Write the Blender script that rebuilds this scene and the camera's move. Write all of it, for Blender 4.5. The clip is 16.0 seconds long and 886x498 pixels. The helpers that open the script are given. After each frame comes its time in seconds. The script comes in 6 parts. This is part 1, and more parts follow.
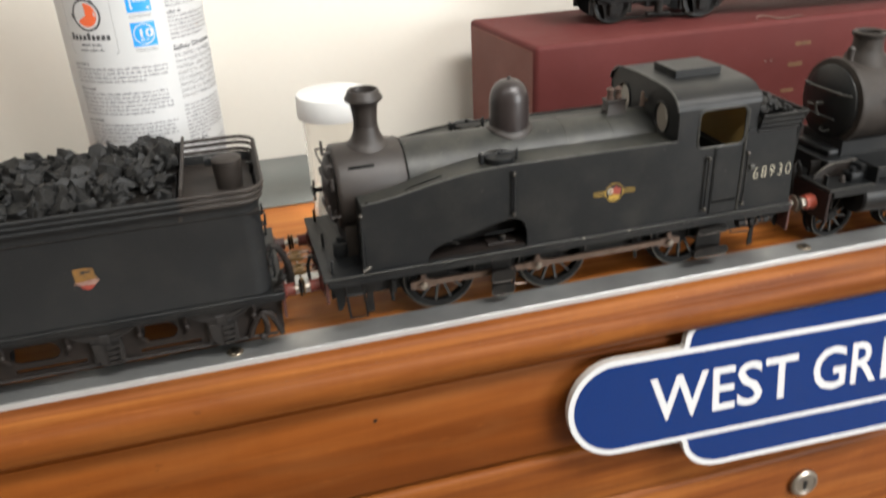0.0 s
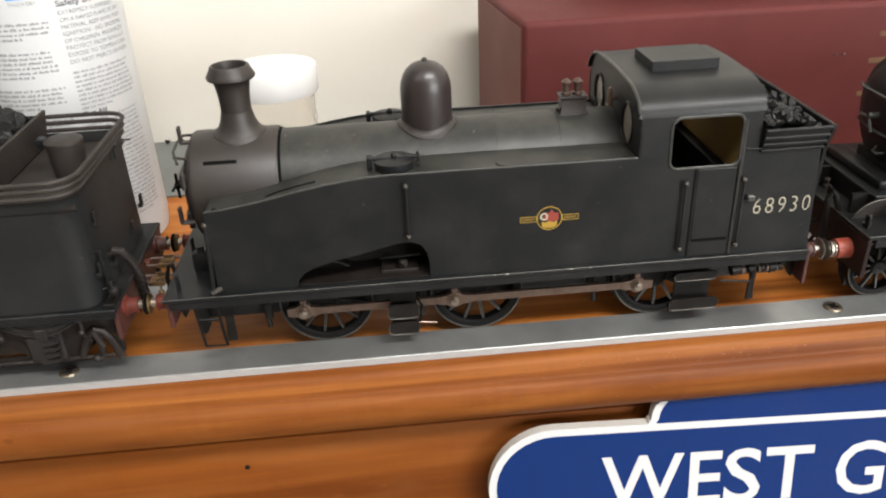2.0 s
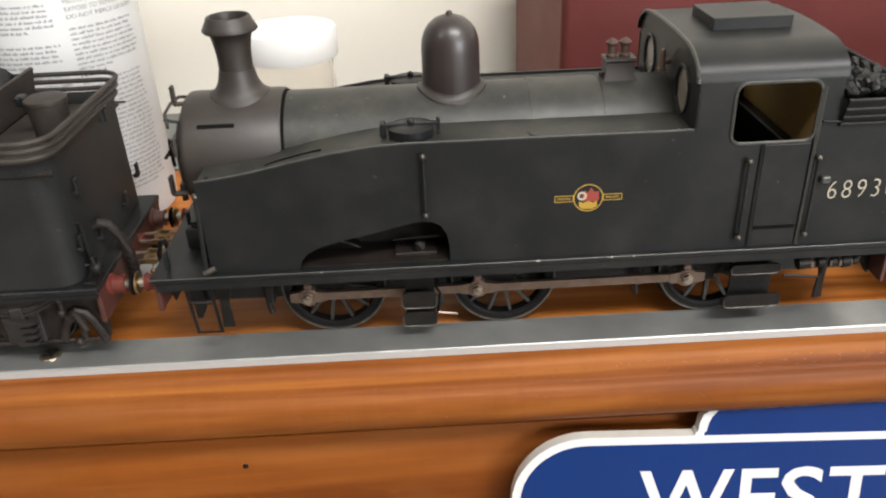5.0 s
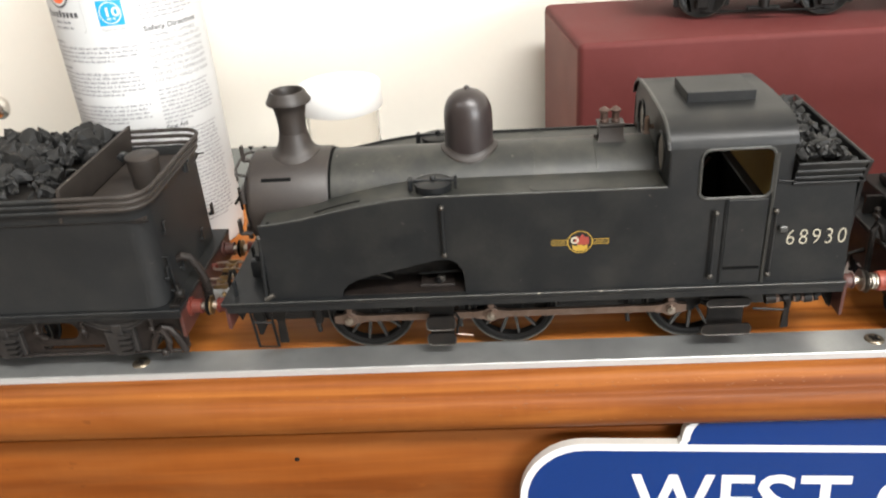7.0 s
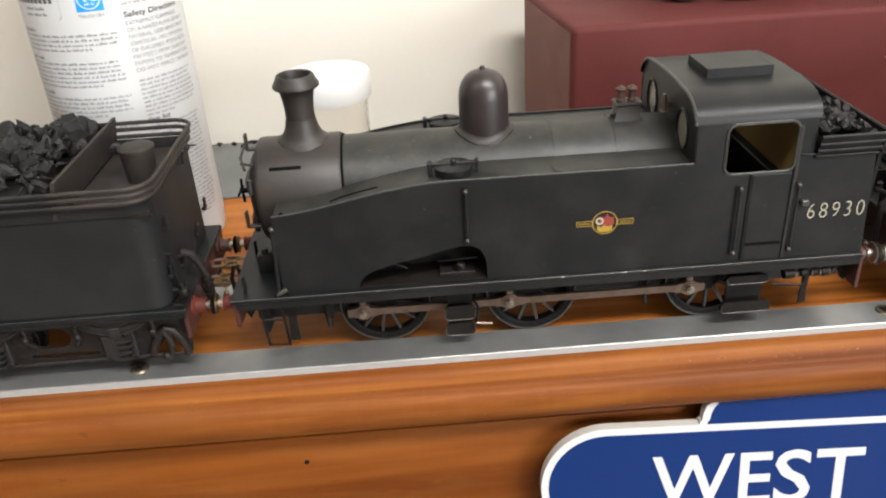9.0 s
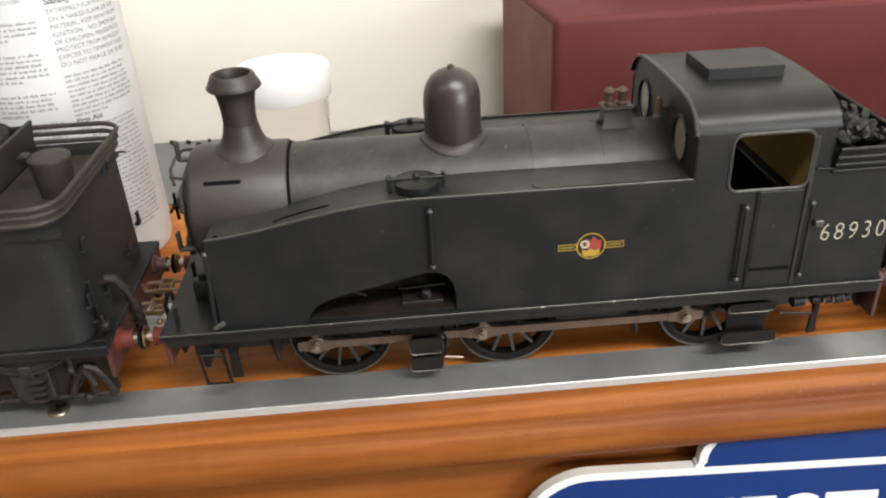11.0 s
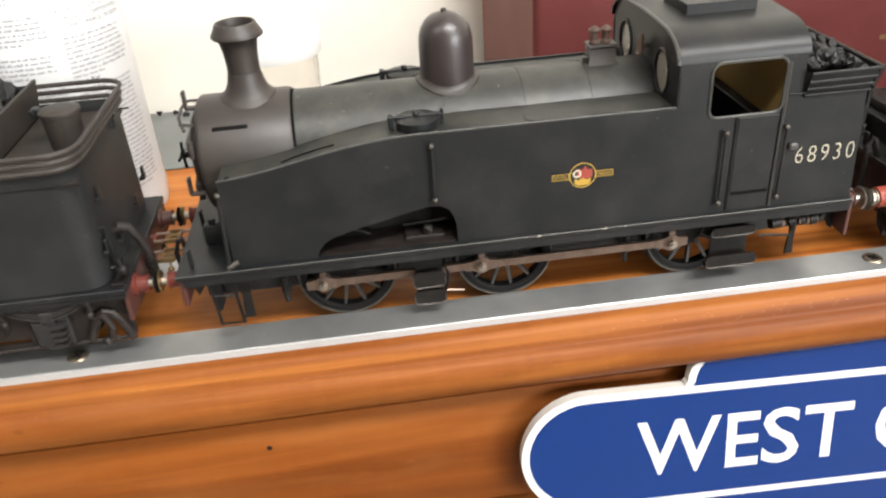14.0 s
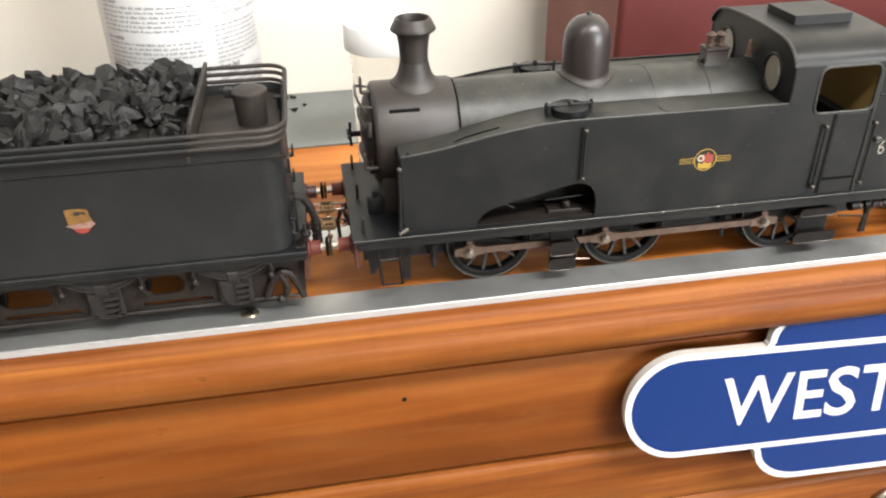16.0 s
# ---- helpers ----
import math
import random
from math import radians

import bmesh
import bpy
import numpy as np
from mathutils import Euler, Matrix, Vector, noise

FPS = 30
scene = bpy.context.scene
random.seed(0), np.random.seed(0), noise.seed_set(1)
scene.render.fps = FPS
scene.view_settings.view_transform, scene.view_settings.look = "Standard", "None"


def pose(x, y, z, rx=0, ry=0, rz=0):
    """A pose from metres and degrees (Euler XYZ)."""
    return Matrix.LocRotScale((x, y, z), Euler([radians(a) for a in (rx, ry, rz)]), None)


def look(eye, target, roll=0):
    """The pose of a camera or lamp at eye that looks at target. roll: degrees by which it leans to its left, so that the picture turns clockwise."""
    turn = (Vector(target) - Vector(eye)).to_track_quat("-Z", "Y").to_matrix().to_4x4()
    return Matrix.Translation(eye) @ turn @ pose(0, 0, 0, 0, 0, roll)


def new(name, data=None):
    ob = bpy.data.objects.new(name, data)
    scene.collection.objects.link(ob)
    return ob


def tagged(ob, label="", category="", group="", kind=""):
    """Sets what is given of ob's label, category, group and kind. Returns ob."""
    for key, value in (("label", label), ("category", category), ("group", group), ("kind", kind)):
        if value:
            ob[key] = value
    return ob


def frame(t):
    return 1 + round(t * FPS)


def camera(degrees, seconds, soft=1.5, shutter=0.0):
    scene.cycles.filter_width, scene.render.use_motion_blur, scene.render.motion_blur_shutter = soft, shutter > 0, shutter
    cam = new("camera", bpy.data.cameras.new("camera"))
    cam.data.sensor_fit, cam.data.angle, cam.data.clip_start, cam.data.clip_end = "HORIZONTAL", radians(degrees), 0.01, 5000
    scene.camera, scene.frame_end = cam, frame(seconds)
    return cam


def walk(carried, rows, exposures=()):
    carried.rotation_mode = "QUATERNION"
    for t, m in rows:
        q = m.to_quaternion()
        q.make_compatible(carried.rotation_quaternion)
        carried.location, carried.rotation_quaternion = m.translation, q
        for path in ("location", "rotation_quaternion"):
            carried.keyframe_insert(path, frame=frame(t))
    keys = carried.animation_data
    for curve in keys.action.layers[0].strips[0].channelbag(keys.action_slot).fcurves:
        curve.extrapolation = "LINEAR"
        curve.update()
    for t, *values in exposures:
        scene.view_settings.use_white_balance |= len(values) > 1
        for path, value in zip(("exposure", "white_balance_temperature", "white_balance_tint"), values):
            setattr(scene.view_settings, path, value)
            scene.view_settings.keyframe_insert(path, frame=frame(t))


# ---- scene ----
cam = camera(58.38, 16.0, 2.1, 0.35)
PATH = [
    (0, (-0.1210, -0.3158, 0.1819), (0.3297, 1.4106, -0.7216), -2.67),
    (0.5, (-0.0691, -0.2989, 0.1905), (0.1789, 1.5169, -0.6102), -2.38),
    (1, (-0.0435, -0.2640, 0.1721), (0.0948, 1.5140, -0.7333), -2.20),
    (1.5, (-0.0203, -0.2559, 0.1638), (0.1211, 1.5009, -0.7815), -2.26),
    (2, (-0.0204, -0.2600, 0.1617), (0.1000, 1.4971, -0.7860), -2.60),
    (2.5, (-0.0225, -0.2604, 0.1643), (0.1320, 1.5037, -0.7652), -1.73),
    (3, (-0.0225, -0.2611, 0.1708), (0.1137, 1.5068, -0.7545), -2.07),
    (3.5, (-0.0222, -0.2566, 0.1672), (0.0973, 1.5038, -0.7743), -2.80),
    (4, (-0.0141, -0.2523, 0.1619), (0.1366, 1.5071, -0.7770), -2.43),
    (4.5, (-0.0102, -0.2326, 0.1533), (0.0845, 1.5135, -0.8175), -3.25),
    (4.7, (-0.0157, -0.2310, 0.1446), (0.0526, 1.5154, -0.8277), -2.94),
    (6.8, (0.0109, -0.2696, 0.1654), (-0.1675, 1.4802, -0.7866), -4.40),
    (7, (0.0007, -0.2706, 0.1748), (-0.1232, 1.4874, -0.7708), -4.24),
    (7.5, (-0.0138, -0.2819, 0.1792), (-0.0225, 1.4963, -0.7363), -3.99),
    (8, (-0.0182, -0.2729, 0.1683), (-0.0343, 1.4909, -0.7745), -3.60),
    (8.5, (-0.0255, -0.2616, 0.1630), (-0.0051, 1.4706, -0.8365), -2.39),
    (8.7, (-0.0300, -0.2670, 0.1681), (0.0038, 1.4931, -0.7812), -3.33),
    (10.8, (-0.0253, -0.2280, 0.1599), (0.0671, 1.5111, -0.8235), -3.11),
    (11, (-0.0222, -0.2286, 0.1609), (0.0634, 1.5110, -0.8222), -2.99),
    (11.5, (-0.0069, -0.2345, 0.1656), (0.0588, 1.5144, -0.8024), -3.70),
    (12, (-0.0038, -0.2318, 0.1585), (0.0278, 1.5170, -0.8115), -4.78),
    (12.5, (-0.0051, -0.2216, 0.1488), (0.0569, 1.5074, -0.8546), -4.11),
    (13, (-0.0080, -0.2213, 0.1498), (0.0675, 1.4952, -0.8739), -3.91),
    (13.5, (-0.0220, -0.2287, 0.1495), (0.0894, 1.5024, -0.8458), -3.11),
    (14, (-0.0329, -0.2467, 0.1542), (0.1156, 1.4681, -0.8642), -4.19),
    (14.5, (-0.0606, -0.2552, 0.1515), (0.1135, 1.4396, -0.8961), -3.46),
    (15, (-0.0746, -0.2602, 0.1507), (0.1686, 1.4330, -0.8856), -3.14),
    (15.5, (-0.0929, -0.2670, 0.1599), (0.0950, 1.4527, -0.8437), -2.63),
    (16, (-0.1050, -0.2716, 0.1672), (0.1739, 1.4191, -0.8642), -1.00),
]
LIGHT = [(0, -0.07), (0.5, -0.30), (1.0, -0.36), (1.5, -0.13), (2.0, -0.02), (3.5, -0.02), (4.7, 0.0), (7, 0.34), (7.5, 0.05), (8.0, -0.06), (8.5, 0.0), (11, 0.02), (12, 0.08), (12.5, 0.2), (14.5, 0.52), (16, 0.51)]  # the film's own brightness, in stops
walk(cam, [(t, look(eye, target, roll)) for t, eye, target, roll in PATH], LIGHT)

# ---- light ----
world = bpy.data.worlds.new("world")
scene.world = world
world.use_nodes = True
world.node_tree.nodes["Background"].inputs[0].default_value = (0.9, 0.95, 1.0, 1)
world.node_tree.nodes["Background"].inputs[1].default_value = 0.15


def area(name, at, to, sx, sy, watts, colour):
    lamp = bpy.data.lights.new(name, "AREA")
    lamp.shape, lamp.size, lamp.size_y, lamp.energy, lamp.color = "RECTANGLE", sx, sy, watts, colour
    ob = new(name, lamp)
    ob.matrix_world = look(at, to)
    return ob


# added sources, all unseen; placed and sized to match brightness and highlights
area("ceiling_light_lamp", (0.6, -0.95, 1.36), (0.6, -0.95, 0), 1.2, 0.3, 58, (1.0, 0.98, 0.95))
area("ceiling_light_lamp", (-1.1, -0.95, 1.36), (-1.1, -0.95, 0), 1.2, 0.3, 10, (1.0, 0.98, 0.95))
area("window_daylight", (1.7, -2.44, 0.45), (0.2, 0, 0.1), 1.4, 1.1, 85, (0.97, 0.99, 1.0))

# ---- materials ----


def mat(name, base, rough=0.5, metal=0.0, vary=0.25, scale=60, fine=900, dust=None, amount=0.3, bump=0.0, bump_scale=1500, coat=0.0, spec=0.5, speck=None):
    """A painted, cast or moulded surface: base colour varied at two scales, with dust or wear in patches."""
    m = bpy.data.materials.new(name)
    m.use_nodes = True
    nt = m.node_tree
    n, l = nt.nodes, nt.links
    b = n["Principled BSDF"]
    b.inputs["Metallic"].default_value = metal
    b.inputs["Coat Weight"].default_value = coat
    b.inputs["Specular IOR Level"].default_value = spec
    tc = n.new("ShaderNodeTexCoord")
    big, small = n.new("ShaderNodeTexNoise"), n.new("ShaderNodeTexNoise")
    for t, s, d in ((big, scale, 5), (small, fine, 3)):
        t.inputs["Scale"].default_value, t.inputs["Detail"].default_value = s, d
        l.new(tc.outputs["Object"], t.inputs["Vector"])
    mix = n.new("ShaderNodeMix")
    mix.data_type = "RGBA"
    mix.inputs[6].default_value = (*[c * (1 - vary) for c in base], 1)
    mix.inputs[7].default_value = (*[min(1, c * (1 + vary)) for c in base], 1)
    add = n.new("ShaderNodeMath")
    add.operation = "MULTIPLY_ADD"
    add.inputs[1].default_value = 0.5
    half = n.new("ShaderNodeMath")
    half.operation = "MULTIPLY"
    half.inputs[1].default_value = 0.5
    l.new(small.outputs[0], half.inputs[0])
    l.new(big.outputs[0], add.inputs[0])
    l.new(half.outputs[0], add.inputs[2])
    l.new(add.outputs[0], mix.inputs[0])
    out = mix.outputs[2]
    if dust:
        ramp = n.new("ShaderNodeValToRGB")
        ramp.color_ramp.elements[0].position, ramp.color_ramp.elements[1].position = 0.45, 0.75
        ramp.color_ramp.elements[1].color = (amount, amount, amount, 1)
        patch = n.new("ShaderNodeTexNoise")
        patch.inputs["Scale"].default_value, patch.inputs["Detail"].default_value, patch.inputs["Roughness"].default_value = scale * 1.7, 8, 0.7
        l.new(tc.outputs["Object"], patch.inputs["Vector"])
        l.new(patch.outputs[0], ramp.inputs[0])
        wear = n.new("ShaderNodeMix")
        wear.data_type = "RGBA"
        wear.inputs[7].default_value = (*dust, 1)
        l.new(ramp.outputs[0], wear.inputs[0])
        l.new(out, wear.inputs[6])
        out = wear.outputs[2]
    if speck:
        dots = n.new("ShaderNodeTexNoise")
        dots.inputs["Scale"].default_value, dots.inputs["Detail"].default_value, dots.inputs["Roughness"].default_value = 420, 3, 0.6
        l.new(tc.outputs["Object"], dots.inputs["Vector"])
        cut = n.new("ShaderNodeMapRange")
        cut.inputs[1].default_value, cut.inputs[2].default_value, cut.inputs[4].default_value = 0.70, 0.74, 0.8
        l.new(dots.outputs[0], cut.inputs[0])
        sp = n.new("ShaderNodeMix")
        sp.data_type = "RGBA"
        sp.inputs[7].default_value = (*speck, 1)
        l.new(cut.outputs[0], sp.inputs[0])
        l.new(out, sp.inputs[6])
        out = sp.outputs[2]
    l.new(out, b.inputs["Base Color"])
    rr = n.new("ShaderNodeMapRange")
    rr.inputs[3].default_value, rr.inputs[4].default_value = max(0.03, rough - 0.12), min(1, rough + 0.12)
    l.new(big.outputs[0], rr.inputs[0])
    l.new(rr.outputs[0], b.inputs["Roughness"])
    if bump:
        bt = n.new("ShaderNodeTexNoise")
        bt.inputs["Scale"].default_value, bt.inputs["Detail"].default_value = bump_scale, 4
        l.new(tc.outputs["Object"], bt.inputs["Vector"])
        bn = n.new("ShaderNodeBump")
        bn.inputs["Strength"].default_value, bn.inputs["Distance"].default_value = bump, 0.0005
        l.new(bt.outputs[0], bn.inputs["Height"])
        l.new(bn.outputs[0], b.inputs["Normal"])
    return m


def wood(name, dark, mid, light, rough=0.32, band=95, pore=0.26):
    """Varnished softwood with its grain along x."""
    m = bpy.data.materials.new(name)
    m.use_nodes = True
    nt = m.node_tree
    n, l = nt.nodes, nt.links
    b = n["Principled BSDF"]
    b.inputs["Specular IOR Level"].default_value = 0.13
    tc = n.new("ShaderNodeTexCoord")
    rnd = n.new("ShaderNodeObjectInfo")

    def grain(sx, syz, detail, dist):
        mp = n.new("ShaderNodeMapping")
        mp.inputs["Scale"].default_value = (sx, syz, syz)
        t = n.new("ShaderNodeTexNoise")
        t.inputs["Scale"].default_value, t.inputs["Detail"].default_value, t.inputs["Distortion"].default_value = 1, detail, dist
        l.new(tc.outputs["Object"], mp.inputs["Vector"])
        sh = n.new("ShaderNodeVectorMath")
        l.new(mp.outputs[0], sh.inputs[0])
        cm = n.new("ShaderNodeCombineXYZ")
        ml = n.new("ShaderNodeMath")
        ml.operation = "MULTIPLY"
        ml.inputs[1].default_value = 37
        l.new(rnd.outputs["Random"], ml.inputs[0])
        l.new(ml.outputs[0], cm.inputs[0])
        l.new(ml.outputs[0], cm.inputs[1])
        l.new(cm.outputs[0], sh.inputs[1])
        l.new(sh.outputs[0], t.inputs["Vector"])
        return t

    rings, pores, cloud = grain(3.2, band, 5, 1.1), grain(22, 520, 3, 0.2), grain(9, 40, 5, 0.8)
    ramp = n.new("ShaderNodeValToRGB")
    e = ramp.color_ramp.elements
    e[0].position, e[0].color = 0.32, (*dark, 1)
    e[1].position, e[1].color = 0.72, (*light, 1)
    k = ramp.color_ramp.elements.new(0.5)
    k.color = (*mid, 1)
    ripple = grain(260, 45, 3, 0.3)
    a0 = n.new("ShaderNodeMath")
    a0.operation = "MULTIPLY_ADD"
    a0.inputs[1].default_value = 0.07
    l.new(ripple.outputs[0], a0.inputs[0])
    l.new(rings.outputs[0], a0.inputs[2])
    a1 = n.new("ShaderNodeMath")
    a1.operation = "MULTIPLY_ADD"
    a1.inputs[1].default_value = pore
    a2 = n.new("ShaderNodeMath")
    a2.operation = "MULTIPLY_ADD"
    a2.inputs[1].default_value = 0.34
    sub = n.new("ShaderNodeMath")
    sub.operation = "SUBTRACT"
    sub.inputs[1].default_value = 0.205 + pore * 0.5
    l.new(pores.outputs[0], a1.inputs[0])
    l.new(a0.outputs[0], a1.inputs[2])
    l.new(cloud.outputs[0], a2.inputs[0])
    l.new(a1.outputs[0], a2.inputs[2])
    l.new(a2.outputs[0], sub.inputs[0])
    l.new(sub.outputs[0], ramp.inputs[0])
    # small pale knocks and dark pricks in the varnish
    out = ramp.outputs[0]
    for size, lo, hi, strength, tone in ((170, 0.70, 0.78, 0.16, light), (240, 0.72, 0.76, 0.35, dark), (38, 0.62, 0.8, 0.2, light)):
        k = grain(size * 0.45, size, 3, 0)
        mr = n.new("ShaderNodeMapRange")
        mr.inputs[1].default_value, mr.inputs[2].default_value, mr.inputs[4].default_value = lo, hi, strength
        mx = n.new("ShaderNodeMix")
        mx.data_type = "RGBA"
        mx.inputs[7].default_value = (*[c * (1.5 if tone is light else 0.4) for c in tone], 1)
        l.new(k.outputs[0], mr.inputs[0])
        l.new(mr.outputs[0], mx.inputs[0])
        l.new(out, mx.inputs[6])
        out = mx.outputs[2]
    # greyish film of dust and rubbed varnish in long patches
    film = grain(11, 75, 6, 0.6)
    fm = n.new("ShaderNodeMapRange")
    fm.inputs[1].default_value, fm.inputs[2].default_value, fm.inputs[4].default_value = 0.5, 0.74, 0.22
    fx = n.new("ShaderNodeMix")
    fx.data_type = "RGBA"
    fx.inputs[7].default_value = (0.225, 0.098, 0.032, 1)
    l.new(film.outputs[0], fm.inputs[0])
    l.new(fm.outputs[0], fx.inputs[0])
    l.new(out, fx.inputs[6])
    out = fx.outputs[2]
    l.new(out, b.inputs["Base Color"])
    rr = n.new("ShaderNodeMapRange")
    rr.inputs[3].default_value, rr.inputs[4].default_value = rough - 0.1, rough + 0.15
    l.new(cloud.outputs[0], rr.inputs[0])
    l.new(rr.outputs[0], b.inputs["Roughness"])
    bn = n.new("ShaderNodeBump")
    bn.inputs["Strength"].default_value, bn.inputs["Distance"].default_value = 0.2, 0.0005
    l.new(cloud.outputs[0], bn.inputs["Height"])
    l.new(bn.outputs[0], b.inputs["Normal"])
    return m


def brushed(name, base, rough=0.36):
    """Rolled aluminium bar, fine scratches along x, dull patches."""
    m = mat(name, base, rough, 0.9, 0.26, 22, 300, (0.30, 0.30, 0.305), 0.7)
    n, l = m.node_tree.nodes, m.node_tree.links
    tc = n.new("ShaderNodeTexCoord")
    mp = n.new("ShaderNodeMapping")
    mp.inputs["Scale"].default_value = (60, 4000, 4000)
    t = n.new("ShaderNodeTexNoise")
    t.inputs["Scale"].default_value = 1
    bn = n.new("ShaderNodeBump")
    bn.inputs["Strength"].default_value, bn.inputs["Distance"].default_value = 0.1, 0.0002
    l.new(tc.outputs["Object"], mp.inputs["Vector"])
    l.new(mp.outputs[0], t.inputs["Vector"])
    l.new(t.outputs[0], bn.inputs["Height"])
    l.new(bn.outputs[0], n["Principled BSDF"].inputs["Normal"])
    return m


BLACK = mat("weathered satin black paint", (0.0068, 0.0074, 0.0080), 0.42, 0, 0.35, 26, 700, (0.027, 0.0255, 0.0225), 0.5, 0.04, 2500, 0, 0.25, (0.05, 0.046, 0.04))
TENDER = mat("dull black tender paint", (0.0105, 0.0110, 0.0114), 0.56, 0, 0.35, 26, 700, (0.024, 0.023, 0.021), 0.45, 0.06, 2500, 0, 0.24, (0.04, 0.037, 0.033))
TOPBLACK = mat("dusty black paint", (0.0130, 0.0138, 0.0124), 0.48, 0, 0.3, 55, 900, (0.062, 0.058, 0.045), 0.5, 0.05, 2500, 0, 0.42, (0.11, 0.10, 0.08))
DOME = mat("polished brown black paint", (0.0180, 0.0132, 0.0130), 0.35, 0, 0.25, 60, 900, (0.030, 0.024, 0.022), 0.35, 0.03, 2200, 0, 0.5)
SOOT = mat("brown black smokebox paint", (0.0155, 0.0118, 0.0102), 0.5, 0, 0.25, 60, 900, (0.040, 0.031, 0.025), 0.4, 0.06, 2200, 0, 0.45)
FRAME = mat("grimy brown black frames", (0.0040, 0.0035, 0.0032), 0.5, 0, 0.3, 120, 900, (0.020, 0.015, 0.0115), 0.45, 0.25, 1500, 0, 0.22)
RODS = mat("tarnished steel rods", (0.17, 0.122, 0.098), 0.40, 0.75, 0.3, 150, 1500, (0.085, 0.052, 0.037), 0.6, 0.05, 2500)
WHEEL = mat("black wheel paint", (0.0030, 0.0028, 0.0027), 0.36, 0, 0.3, 150, 1200, (0.009, 0.007, 0.006), 0.35, 0.1, 1500, 0, 0.2)
SPOKE = mat("rubbed black spoke", (0.010, 0.0092, 0.0086), 0.34, 0.2, 0.4, 250, 1500, (0.030, 0.026, 0.022), 0.6, 0.1, 1500, 0, 0.5)
TYRE = mat("dull steel tyre", (0.0030, 0.0028, 0.0027), 0.55, 0.0, 0.2, 200, 1500, (0.006, 0.0055, 0.005), 0.6, 0, 1500, 0, 0.10)
CHROME = mat("polished bright metal", (0.66, 0.64, 0.61), 0.2, 1.0, 0.08, 100, 1500)
RIM = mat("rubbed wheel rim", (0.07, 0.064, 0.056), 0.42, 0.7, 0.4, 200, 1500, (0.02, 0.018, 0.016), 0.8)
SCREW = mat("dull nickel screw", (0.19, 0.16, 0.12), 0.32, 0.9, 0.3, 300, 2000)
BRIGHT = mat("dulled nickel steel", (0.36, 0.33, 0.29), 0.38, 1.0, 0.15, 300, 2000)
BRASS = mat("aged brass", (0.22, 0.145, 0.070), 0.42, 1.0, 0.2, 300, 2000)
RED = mat("buffer beam red paint", (0.088, 0.0150, 0.0095), 0.55, 0, 0.35, 150, 1200, (0.034, 0.018, 0.013), 0.85, 0, 1500, 0, 0.3)
# red beam with its shade put into the colour, nearly black
BEAM = mat("shaded dark red beam", (0.0105, 0.0044, 0.0038), 0.55, 0, 0.4, 90, 1200, (0.005, 0.0042, 0.004), 0.7, 0, 1500, 0, 0.25)
VALVE = mat("dull brown bronze", (0.055, 0.032, 0.024), 0.5, 0.3, 0.3, 200, 1500)
RED_FRESH = mat("orange red buffer paint", (0.26, 0.045, 0.025), 0.5, 0, 0.3, 150, 1200, (0.10, 0.03, 0.02), 0.5)
RUST = mat("dark red brown buffer paint", (0.050, 0.014, 0.010), 0.5, 0, 0.3, 150, 1200, (0.022, 0.016, 0.013), 0.6)
COAL = mat("dusty black coal", (0.0062, 0.0062, 0.0061), 0.52, 0, 0.4, 160, 2500, (0.017, 0.0166, 0.0158), 0.6, 0.7, 900, 0, 0.3)
GLASS_DULL = mat("dull cab window glass", (0.20, 0.18, 0.155), 0.25, 0, 0.15, 120, 900)
CAB_IN = mat("yellow brown cab lining", (0.36, 0.235, 0.075), 0.6, 0, 0.25, 90, 900)
# own wood colours, but moulding and frieze are taken darker for shade
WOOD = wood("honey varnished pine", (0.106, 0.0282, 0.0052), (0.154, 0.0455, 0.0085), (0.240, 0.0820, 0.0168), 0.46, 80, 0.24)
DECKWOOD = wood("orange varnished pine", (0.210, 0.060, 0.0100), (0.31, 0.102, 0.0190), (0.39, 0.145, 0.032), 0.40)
PANEL = wood("shaded red brown varnished pine", (0.104, 0.0272, 0.0044), (0.140, 0.0380, 0.0062), (0.188, 0.0560, 0.0096), 0.42, 38, 0.12)
ALU = brushed("rolled aluminium", (0.50, 0.512, 0.505), 0.44)
ALU_EDGE = mat("matt sawn aluminium", (0.36, 0.357, 0.352), 0.62, 0.35, 0.12, 40, 900, (0.32, 0.31, 0.30), 0.5)
PAINTED_WALL = mat("cream wall paint", (0.66, 0.628, 0.565), 0.8, 0, 0.03, 6, 300, None, 0, 0.06, 900)
ROOM = mat("beige of unseen walls", (0.50, 0.46, 0.40), 0.85, 0, 0.05, 6, 300)
CEILING = mat("white ceiling paint", (0.8, 0.79, 0.76), 0.9, 0, 0.03, 6, 300)
CARPET = mat("brown grey carpet", (0.16, 0.14, 0.12), 0.95, 0, 0.3, 30, 900, None, 0, 0.4, 900)
CLOTH = mat("maroon bookcloth", (0.088, 0.0160, 0.0145), 0.75, 0, 0.2, 20, 1600, (0.110, 0.025, 0.024), 0.5, 0.35, 2600, 0, 0.3)
CLOTH_END = mat("faded brown maroon cloth", (0.150, 0.054, 0.044), 0.7, 0, 0.15, 20, 1600, (0.22, 0.09, 0.075), 0.5, 0.35, 2600)
SCRAP = mat("yellowed paper scrap", (0.13, 0.07, 0.032), 0.8, 0, 0.4, 120, 1500, (0.06, 0.02, 0.015), 0.8)
GREY = mat("grey painted board", (0.135, 0.145, 0.140), 0.6, 0, 0.15, 25, 800, (0.2, 0.2, 0.19), 0.4)
WHITE = mat("white enamel", (0.47, 0.475, 0.48), 0.35, 0, 0.04, 30, 600)
